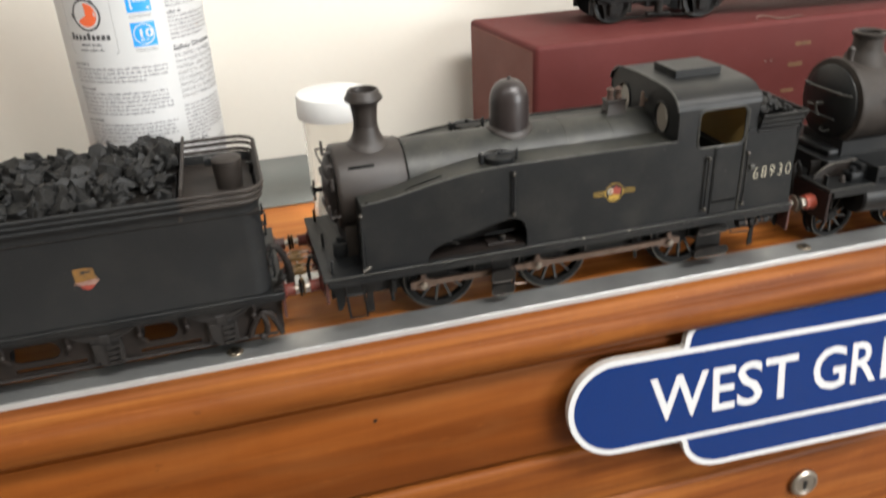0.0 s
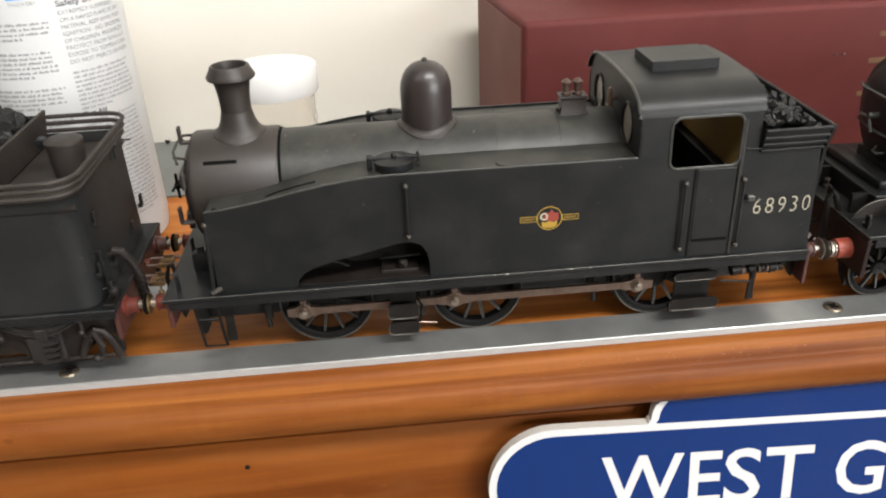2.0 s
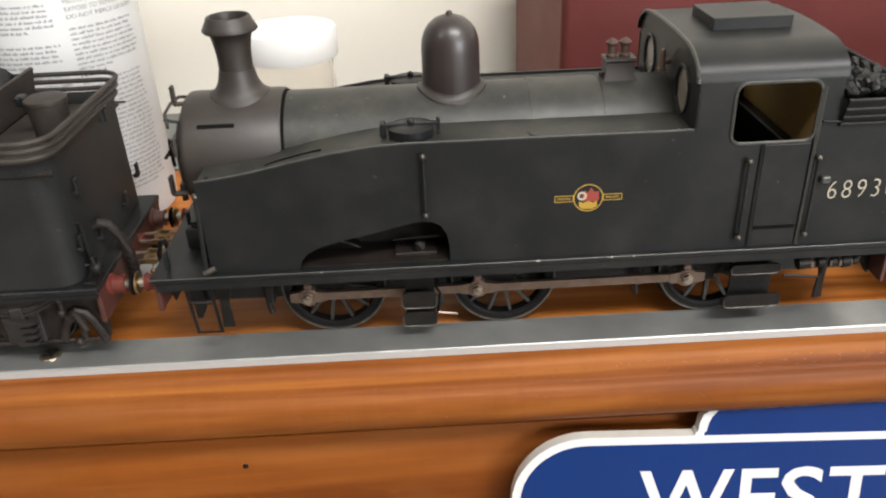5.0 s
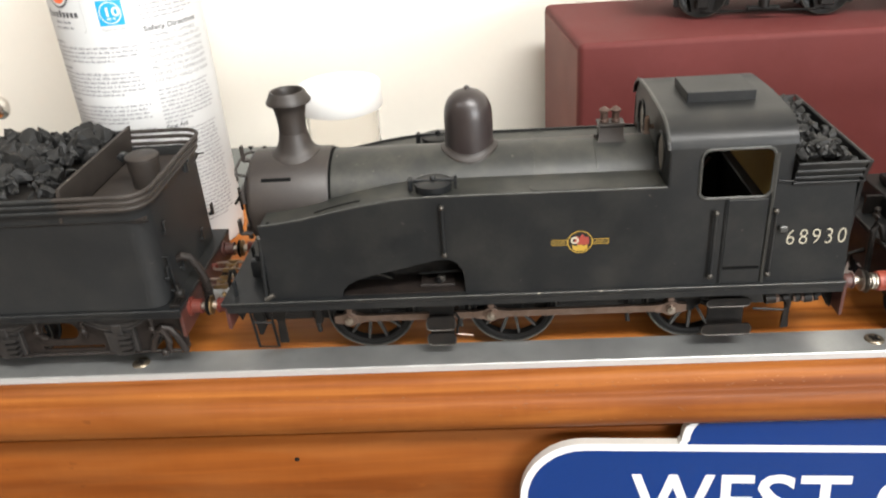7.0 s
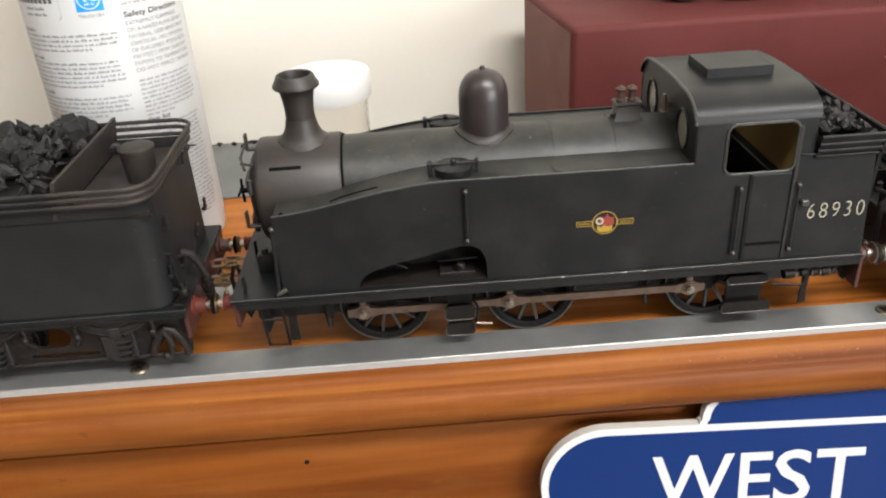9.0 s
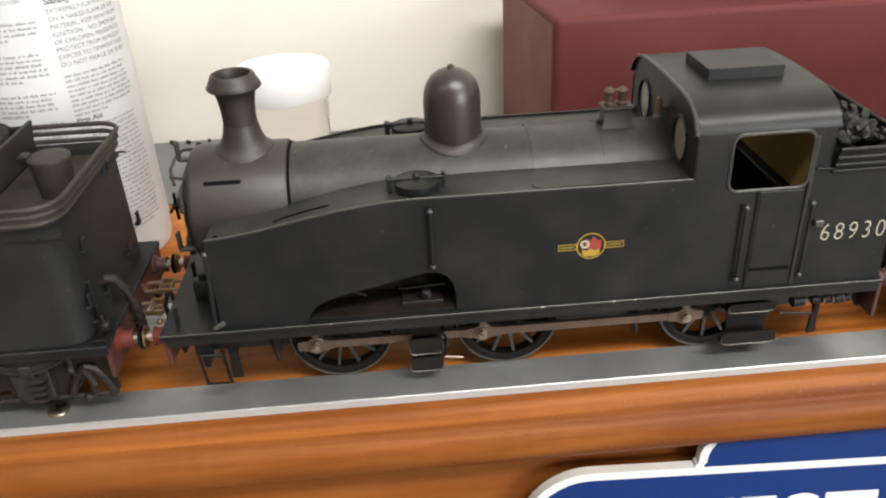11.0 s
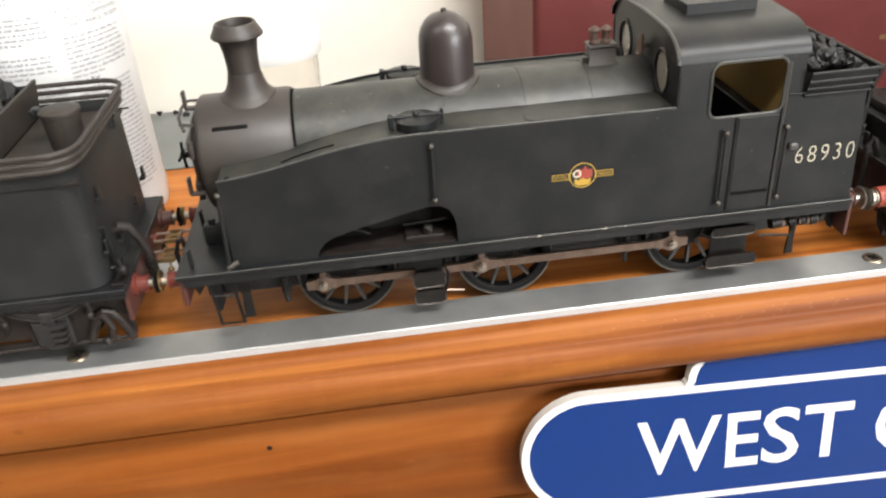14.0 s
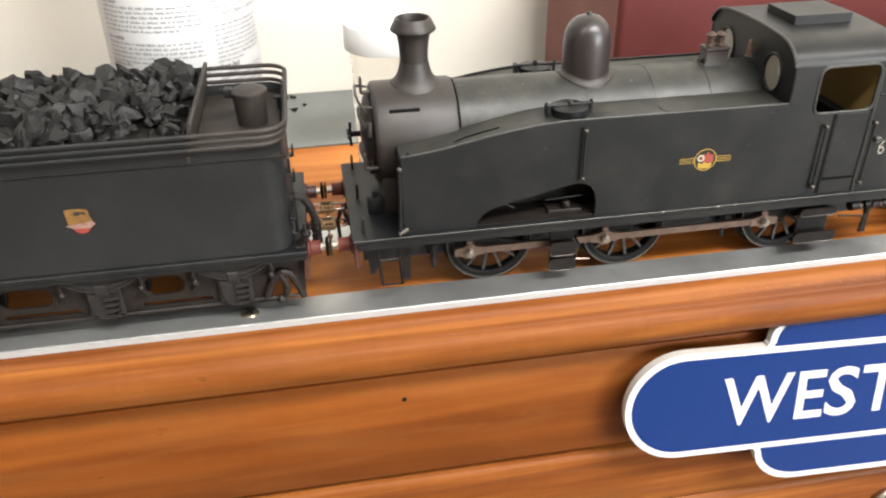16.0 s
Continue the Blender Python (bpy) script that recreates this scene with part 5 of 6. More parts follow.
# outside frames with slots, springs and axle boxes
AXLES = (-143.5, -187.5, -237.0, -284.0)
for s in (-1, 1):
    bot = [(-318, 6.5), (-300, 5.2), (-136, 5.2), (-132.5, 7.0), (-130.5, 12.0), (-127, 15.6), (-124.0, 15.8), (-121.6, 13.0), (-120.8, 6.0), (-119.2, 6.0), (-118.6, 24.0), (-318, 24.0)]
    holes = [rrect(-174.6, -160.6, 11.0, 18.6, 3.7), rrect(-222.5, -204.5, 11.0, 18.4, 3.6), rrect(-268, -252, 11.4, 19.0, 3.7), rrect(-176, -152, 6.8, 8.4, 0.7), rrect(-222, -196, 6.8, 8.6, 0.7)]
    fr = part("frame", plate(B(), bot, "y", s * 25.8, s * 27.0, holes), GRIMEFRAME, ten, "grimy slotted outside frame")
    for ax in AXLES:
        bm = box(B(), ax - 5.0, ax + 4.4, min(s * 27, s * 29.4), max(s * 27, s * 29.4), 6.6, 16.6, 0.8, 2)
        plate(bm, [(ax - 4.8, 16.4), (ax + 2.4, 15.8), (ax + 3.4, 11.0), (ax + 2.2, 6.8), (ax - 1.6, 5.8), (ax - 4.2, 9.0)], "y", s * 29.2, s * 31.2)
        for k in range(4):
            zt = 15.4 - k * 2.4
            plate(bm, [(ax + 0.4, zt), (ax + 5.2 - 0.3 * k, zt - 0.2), (ax + 5.4 - 0.3 * k, zt - 0.9), (ax + 0.4, zt - 1.5)], "y", s * 29.0, s * 32.4)
        box(bm, ax - 5.8, ax - 4.2, min(s * 27, s * 29.6), max(s * 27, s * 29.6), 6.4, 20, 0.3, 1)
        box(bm, ax + 4.2, ax + 5.8, min(s * 27, s * 29.6), max(s * 27, s * 29.6), 6.4, 20, 0.3, 1)
        part("axle_box", bm, SPRINGS, fr, "ribbed dusty axle box")
        steps = [k / 6 for k in range(-6, 7)]
        up = [(ax + 14.6 * t, 23.6 - 1.4 * (1 - t * t)) for t in steps]
        down = [(ax + 14.6 * t, 23.2 - 6.4 * (1 - t * t)) for t in steps]
        bm = plate(B(), down + up[::-1], "y", s * 27.2, s * 30.4)
        for k in range(3):
            w = 14.4 - k * 2.6
            rib = [(ax + w * t, 23.3 - (6.4 - k * 1.7) * (1 - t * t) - 1.7 * k * (1 - w / 14.6)) for t in steps]
            plate(bm, [(x, z - 0.35) for x, z in rib] + [(x, z + 0.35) for x, z in rib[::-1]], "y", s * 30.2, s * 30.9)
        part("leaf_spring", bm, SPRINGS, fr, "dusty grey crescent leaf spring")
        buckle = box(B(), ax - 2.0, ax + 2.0, min(s * 27.8, s * 31.2), max(s * 27.8, s * 31.2), 15.4, 19.6, 0.4, 1)
        part("spring_buckle", buckle, SPRINGS, fr)
        for d in (-1, 1):
            bm = B()
            tube(bm, [(ax + d * 11.6, s * 29.8, 24), (ax + d * 13.4, s * 29.8, 20), (ax + d * 12.8, s * 29.4, 15.4), (ax + d * 14.6, s * 28, 12.6)], 0.85, 8)
            ball(bm, (ax + d * 13.0, s * 30.0, 16.6), 1.25, 10)
            part("spring_hanger", bm, GRIMEFRAME, fr)
    bm = tube(B(), [(x, s * 28.2, z) for x, z in ((-133.0, 6.0), (-131.6, 10.4), (-129.4, 14.4), (-126.8, 16.4), (-124.4, 15.4), (-122.6, 12.2), (-121.2, 8.4), (-120.2, 5.0))], 1.35, 8)
    tube(bm, [(x, s * 28.6, z) for x, z in ((-127.6, 16.2), (-126.2, 13.0), (-125.8, 9.6), (-126.6, 6.6), (-128.2, 5.0))], 1.3, 8)
    ball(bm, (-128.2, s * 28.8, 5.2), 1.7, 10)
    part("guard_iron", bm, GRIMEFRAME, fr, "curved guard iron")
    part("tie_bar", tube(B(), [(-300, s * 28.2, 5.4), (-200, s * 28.2, 5.2), (-122, s * 28.2, 5.6)], 0.7, 6), GRIMEFRAME, fr)
for ax in AXLES:
    for s in (-1, 1):
        wheel(ten, ax, 12.0 + RAIL, 12.0, 20.0, s, 10, 0.3)
    part("axle", rod(B(), (ax, -26, 12 + RAIL), (ax, 26, 12 + RAIL), 1.8, seg=10), GRIMEFRAME, ten)
bm = box(B(), TX + 3.0, TX + 4.4, -31.4, 31.4, 13.6, 24.2, 0.2, 1)
part("buffer_beam", bm, RUST, ten, "dark red buffer beam")
for y in (-22.5, 22.5):
    buffer(ten, TX + 4.4, y, 21.4, 1, 7.6, BRIGHT, RED if y < 0 else RUST, TYRE, 3.7)
# fittings on the rear plate
for y, z0, z1 in ((-25, 30, 44),):
    bm = tube(B(), [(TX - 0.4, y, z0), (TX + 1.8, y, z0), (TX + 1.8, y, z1), (TX - 0.4, y, z1)], 0.5, 8)
    part("handrail", bm, BLACK, ten)
for y, z in ((-12, 32), (-26.5, 36), (12, 32), (-20, 51), (27, 36)):
    bm = box(B(), TX, TX + 1.6, y - 1.6, y + 1.6, z, z + 1.2, 0.2, 1)
    box(bm, TX + 1.0, TX + 1.8, y - 1.2, y + 1.2, z, z + 5.0, 0.2, 1)
    part("lamp_iron", bm, BLACK, ten)
bm = tube(B(), [(TX - 0.4, -14, 37.0), (TX + 2.0, -14, 38.4), (TX + 4.4, -13.4, 37.4), (TX + 6.6, -12.6, 33.0), (TX + 8.2, -12, 27.0), (TX + 8.6, -12, 16.0)], 1.5, 10)
for k in range(5):
    rod(bm, (TX + 7.9, -12, 18 + k * 2.0), (TX + 8.1, -12, 18.9 + k * 2.0), 1.9, seg=12)
part("brake_hose", bm, GRIMEFRAME, ten, "ribbed grey brake hose")
bm = box(B(), TX + 0.4, TX + 4.2, -31.0, -24.0, 26.0, 27.2, 0.2, 1)
tube(bm, [(TX + 0.6, -28, 26), (TX + 4.5, -29.5, 31), (TX + 4.6, -29, 35)], 0.9, 8)
ball(bm, (TX + 4.4, -28.6, 31), 2.0, 12)
part("bracket", bm, FRAME, ten)

rnd = random.Random(11)
spots = []
for i in range(13):
    for j in range(11):
        x, y = -155 - i * 7.0 + rnd.uniform(-2.4, 2.4), -27.0 + j * 5.4 + rnd.uniform(-1.5, 1.5)
        edge = (1 - (abs(y) / 33) ** 3)
        spots.append((x, y, 67.4 + 7.4 * edge * (0.82 + 0.18 * math.sin(x * 0.11 + 1.2)) + rnd.uniform(-1.6, 1.6)))
for i in range(90):
    x, y = rnd.uniform(-236, -156), rnd.uniform(-25, 27)
    edge = (1 - (abs(y) / 33) ** 3)
    spots.append((x, y, 68.6 + 7.6 * edge * (0.82 + 0.18 * math.sin(x * 0.11 + 1.2)) + rnd.uniform(-1.5, 2.0)))
for i in range(7):
    for j in range(7):
        spots.append((-248 - i * 9 + rnd.uniform(-2, 2), -27 + j * 9 + rnd.uniform(-2, 2), 72.6 + rnd.uniform(-1, 2)))
coal = coal_load("tender_coal", "large broken black coal heaped in the tender", spots, 3, (3.0, 4.0, 5.0, 6.0))
rnd = random.Random(31)
chips = [lump(80 + i, 1.0) for i in range(6)]
shapes = [([v.co.copy() for v in b.verts], [[v.index for v in f.verts] for f in b.faces]) for b in [(b.verts.index_update(), b)[1] for b in chips]]
verts, faces = [], []
for i in range(220):
    x, y = rnd.uniform(-300, -152.5), rnd.uniform(-29.5, 29.5)
    lift = 8.5 * (1 - (abs(y) / 33) ** 3) * (0.82 + 0.18 * math.sin(x * 0.11 + 1.2)) if x > -240 else 4.6
    at, turn, k = Vector((x, y, 68.8 + lift + rnd.uniform(-1.5, 2.2))), Euler((rnd.uniform(0, 6), rnd.uniform(0, 6), rnd.uniform(0, 6))).to_matrix(), rnd.uniform(0.9, 2.1)
    vs, fs = shapes[i % 6]
    n0 = len(verts)
    verts += [(at + turn @ v * k) * 0.001 for v in vs]
    faces += [[n0 + q for q in f] for f in fs]
me = bpy.data.meshes.new("coal_fines")
me.from_pydata(verts, [], faces)
me.materials.append(COAL)
fines = tagged(new("coal_fines", me), "small broken coal between the large lumps in the tender", "coal", kind="stuff")
for b in chips:
    b.free()
part("coal_floor", box(B(), -318, -151, -31, 31, 64, 70.5), FRAME, ten)
for ob in (ten, coal, fines):
    ob.location.x += 0.004  # drawn up closer to the tank engine

# ---- the engine behind ----
tw = thing("locomotive", "black model locomotive with a large round smokebox front", "model locomotive", (230, 0, RAIL))
SX, SZ, SR = 159.0, 62.4, 21.2
bm = lathe(B(), [(0, SX), (SR - 2, SX), (SR - 0.4, SX + 0.5), (SR, SX + 1.5), (SR, SX + 3), (SR - 1.2, SX + 3.4), (SR - 1.2, SX + 38), (0, SX + 38)], (0, 0, SZ), "x", 64)
sb = part("smokebox", bm, GRIME, tw, "large dusty dark smokebox")
bm = lathe(B(), [(SR - 3, SX), (SR - 3.2, SX - 1.0), (SR - 5, SX - 2.4), (SR * 0.45, SX - 4.4), (0, SX - 5.0)], (0, 0, SZ), "x", 56)
dr = part("smokebox_door", bm, BLACK, sb, "round smokebox door")
for z in (SZ + 6.5, SZ - 6.5):
    part("hinge_strap", tube(B(), [(SX - 1.6, 16, z), (SX - 3.6, 8, z), (SX - 4.9, 0, z), (SX - 4.0, -9, z)], 0.9, 6), BLACK, dr)
bm = B()
rod(bm, (SX - 4.6, 0, SZ), (SX - 9, 0, SZ), 1.1, seg=10)
tube(bm, [(SX - 8.2, -2.2, SZ - 5.6), (SX - 8.4, 0, SZ - 1.0)], 0.6, 6)
tube(bm, [(SX - 7.4, 6.8, SZ - 1.4), (SX - 7.6, 0, SZ - 1.0)], 0.6, 6)
part("door_dart", bm, WORN, dr, "rubbed steel door dart")
bm = tube(B(), [(SX - 3.0, -16.4, SZ + 6.9), (SX - 5.2, -12, SZ + 7.0), (SX - 5.2, 12, SZ + 7.0), (SX - 3.0, 16.4, SZ + 6.9)], 0.5, 8)
for y in (-11, 11):
    ball(bm, (SX - 5.2, y, SZ + 7.0), 0.95, 8)
part("door_handrail", bm, WORN, dr, "rubbed handrail across the door")
part("lamp_iron", tube(B(), [(SX - 4.0, -1.6, SZ - 11.6), (SX - 6.0, -2.4, SZ - 12.6), (SX - 6.2, -5.6, SZ - 12.8), (SX - 5.0, -7.6, SZ - 11.8)], 0.45, 6), WORN, dr)
part("chimney", lathe(B(), [(0, 83), (11, 78), (9.4, 83.6), (7.6, 85.4), (6.9, 88), (6.8, 92.4), (7.8, 93.4), (8.0, 94.8), (6.9, 95.4), (6.4, 95.2), (5.6, 94.4), (5.2, 88), (0, 88)], (174.5, 0, 0), "z", 40), GRIME, sb, "short wide chimney")
bm = rod(B(), (163, -3, SZ + 19), (163, -3, SZ + 25), 1.6, seg=12)
ball(bm, (163, -3, SZ + 25.6), 1.8, 10)
part("snifting_valve", bm, SOOT, sb)
bm = lathe(B(), [(0, SX + 38), (19.0, SX + 38), (19.4, SX + 150), (0, SX + 150)], (0, 0, SZ + 0.5), "x", 48)
part("boiler", bm, TOPBLACK, tw, "black boiler barrel")
bm = tube(B(), [(172, -21.2, SZ + 4), (240, -21.8, SZ + 4)], 0.6, 8)
for x in (176, 205, 235):
    ball(bm, (x, -21.3, SZ + 4), 1.1, 10)
part("handrail", bm, BLACK, tw)
bm = box(B(), 138.9, 166, -32.6, 32.6, 29.0, 30.6, 0.3, 1)
box(bm, 148.0, 149.2, -17.6, 32.6, 30.4, 37.2)
box(bm, 148.0, 166.0, -17.6, 32.6, 37.0, 38.4, 0.3, 1)
box(bm, 164.0, 165.4, -32.6, 32.6, 30.4, 37.2)
box(bm, 164.0, 320, -32.6, 32.6, 37.0, 38.6, 0.3, 1)
box(bm, 142, 320, -32.2, -31.2, 26.0, 29.2)
part("running_plate", bm, BLACK, tw, "stepped black running plate")
part("rubbed_edge", tube(B(), [(138.9, -32.6, 30.5), (164, -32.6, 30.5), (164.2, -32.6, 38.5), (320, -32.6, 38.5)], 0.25, 6), WORN, tw, "rubbed edge of the running plate")
part("rubbed_edge", tube(B(), [(138.8, -32.5, 30.4), (138.8, 32.5, 30.4)], 0.25, 6), WORN, tw)
sweep = [(140.2, 30.7), (141.0, 32.2), (142.4, 33.8), (144.4, 35.4), (146.8, 36.6), (150.0, 37.4), (154.0, 37.7), (163.8, 37.8)]
fp = part("frame_plate", plate(B(), sweep + [(163.8, 30.7)], "y", -18.6, -17.8), GRIMEFRAME, tw, "frame plate with a curved front")
part("rubbed_edge", tube(B(), [(x, -18.6, z + 0.1) for x, z in sweep], 0.34, 6), RIM, fp, "bright rubbed rim")
for x, y, h in ((142.6, -24.0, 4.4), (145.4, 9.0, 4.2), (151.6, -25.0, 3.0)):
    bm = lathe(B(), [(1.5, 30.6), (1.5, 32.0), (0.9, 32.2), (0.9, 30.6 + h - 0.9), (1.3, 30.6 + h - 0.6), (0.8, 30.6 + h), (0, 30.6 + h)], (x, y, 0), "z", 12)
    part("oil_pot", bm, GRIME, tw, "small turned oil pot")
bm = B()
box(bm, 158, 190, -14, 14, 30.4, 46)
box(bm, 151.6, 160, -13, 26, 38.4, 42.0, 1.2)
part("saddle", bm, BLACK, tw, "smokebox saddle and front frames")
bm = rod(B(), (160, -25, 22), (190, -25, 20.6), 8.4, seg=28)
box(bm, 160.5, 189.5, -26, 26, 22, 38, 1.5)
part("cylinder", bm, BLACK, tw, "rounded cylinder block")
part("cylinder_cover", lathe(B(), [(0, 157.4), (2, 157.4), (5.4, 158), (8.0, 159), (8.6, 160.4), (0, 160.4)], (0, -25, 22), "x", 28), TYRE, tw)
# the beam's shade is in its material colour
bm = box(B(), 138.6, 140.2, -32.6, 32.6, 14.4, 29.0, 0.2, 1)
part("buffer_beam", bm, BEAM, tw, "dark red buffer beam darkened for shade")
for y in (-22.5, 22.5):
    buffer(tw, 140.0, y, 21.4, -1, 11.2, BRIGHT, RED_FRESH, RIM, 4.2, True)
for x in (154.0, 194.0):
    for s in (-1, 1):
        wheel(tw, x, 11.8 + RAIL, 11.8, 20.4, s, 10, 0.2)
    part("axle", rod(B(), (x, -17, 11.8 + RAIL), (x, 17, 11.8 + RAIL), 1.8, seg=10), FRAME, tw)
for x in (240.0, 292.0):
    for s in (-1, 1):
        wheel(tw, x, 20.5 + RAIL, 20.5, 20.4, s, 16, 0.2)
    part("axle", rod(B(), (x, -17, 20.5 + RAIL), (x, 17, 20.5 + RAIL), 2.0, seg=10), FRAME, tw)
bm = B()
for s in (-1, 1):
    box(bm, 142, 318, s * 13 - 0.8, s * 13 + 0.8, 10, 38)
part("main_frames", bm, FRAME, tw, "grimy inside frames")
for s in (-1, 1):
    bm = plate(B(), [(142, 15), (147, 15), (146.4, 7), (144.8, 2.4), (143.2, 2.4), (143, 8)], "y", s * 16.8, s * 17.8)
    part("guard_iron", bm, FRAME, tw)
bm = tube(B(), [(140.2, -10, 30), (137.6, -10, 37), (136.2, -10, 38.4), (135.2, -10, 35), (135.8, -10, 18)], 1.2, 8)
part("brake_pipe", bm, FRAME, tw)
bm = B()
tube(bm, [(139.8, 0, 22), (133, 0, 20), (132, 0, 12)], 0.9, 8)
part("coupling", bm, FRAME, tw)
for y in (-26, 0, 26):
    bm = box(B(), 141, 142, y - 1.1, y + 1.1, 30.6, 35.5, 0.2, 1)
    part("lamp_iron", bm, BLACK, tw)
bm = box(B(), 154, 161, -28, -21, 30.6, 35, 0.8)
rod(bm, (157, -24.5, 35), (157, -24.5, 37), 1.6, seg=12)
part("lubricator", bm, BLACK, tw)

tw.location.x += 0.003

# ---- the maroon box ----
bx = thing("storage_box", "maroon cloth-covered box with a faded brownish end", "box", (230, 141, DECK))
X0, X1, Y0, Y1, ZT = 44.2, 470, 94.5, 188, 81.5
lean = -0.095  # the end is not quite square to the front


def skew(bm):
    for v in bm.verts:
        v.co.x += lean * (v.co.y - Y0) * max(0, min(1, (X1 - v.co.x) / (X1 - X0)))
    return bm


part("body", skew(box(B(), X0, X1, Y0, Y1, DECK, ZT, 3.0, 5)), CLOTH, bx, "worn maroon bookcloth", 50)
part("end_panel", skew(box(B(), X0 - 0.3, X0 + 0.4, Y0 + 3.2, Y1 - 3.2, DECK + 2, ZT - 3.4, 0.3, 1)), CLOTH_END, bx, "faded end panel")
for x, z, w, h in ((218.5, 66.5, 11, 2.4), (215, 54.0, 10, 2.6), (212, 38, 9, 2.2)):
    part("label_scrap", skew(box(B(), x - w / 2, x + w / 2, Y0 - 0.22, Y0 + 0.1, z - h / 2, z + h / 2)), SCRAP, bx, "scrap of a torn label")
for x in (193.2, 197.2):
    part("staple", skew(box(B(), x - 0.6, x + 0.6, Y0 - 0.4, Y0 + 0.1, 57.6, 58.5)), BRIGHT, bx)

# ---- flat wagon on the box ----
wg = thing("flat_wagon", "black model bogie flat wagon standing on the maroon box", "model wagon", (130, 150, ZT))
WY, WZ = 150.5, ZT
bm = box(B(), 69, 420, WY - 31, WY + 31, WZ + 28.0, WZ + 30.6, 0.3, 1)
part("deck", bm, BLACK, wg, "flat dusty deck")
for s in (-1, 1):
    bm = box(B(), 77, 412, WY + s * 21 - 0.8, WY + s * 21 + 0.8, WZ + 22.6, WZ + 28.0, 0.2, 1)
    part("sole_bar", bm, FRAME, wg, "long sole bar")
washer = part("washer", lathe(B(), [(1.3, WZ + 30.6), (2.9, WZ + 30.6), (2.8, WZ + 31.2), (1.4, WZ + 31.2), (1.3, WZ + 30.6)], (133.4, 162.5, 0), "z", 20), SLIT, wg, "dark bolt hole with a bright stud")
part("stud", ball(B(), (133.4, 162.5, WZ + 30.9), 0.9, 10), BRIGHT, washer)
part("headstock", box(B(), 75.0, 77.0, WY - 29, WY + 29, WZ + 21.0, WZ + 28.0, 0.2, 1), FRAME, wg)
for y in (-19, 19):
    buffer(wg, 75.0, WY + y, WZ + 23.0, -1, 6.0, TYRE, FRAME, FRAME, 3.6)
part("draw_hook", tube(B(), [(75, WY, WZ + 23), (70.5, WY, WZ + 23), (69.5, WY, WZ + 20)], 0.9, 6), FRAME, wg)
for s in (-1, 1):
    part("truss_rod", tube(B(), [(188, WY + s * 20, WZ + 22), (205, WY + s * 20, WZ + 12), (300, WY + s * 20, WZ + 12), (316, WY + s * 20, WZ + 22)], 0.9, 6), FRAME, wg, "thin under truss")
    for x in (206, 298):
        part("truss_post", rod(B(), (x, WY + s * 20, WZ + 12), (x, WY + s * 20, WZ + 24), 0.8, seg=8), FRAME, wg)
    part("brake_lever", tube(B(), [(182, WY + s * 25, WZ + 19.6), (214, WY + s * 26, WZ + 16.4), (222, WY + s * 26, WZ + 15.4)], 0.8, 6), FRAME, wg)
part("brake_cylinder", box(B(), 222, 246, WY - 20, WY + 12, WZ + 12, WZ + 27.5, 1), FRAME, wg, "dark box under the deck")
part("brake_cylinder", lathe(B(), [(0, 262), (7, 262), (8, 264), (8, 284), (7, 286), (0, 286)], (0, WY - 10, WZ + 18), "x", 24), FRAME, wg)
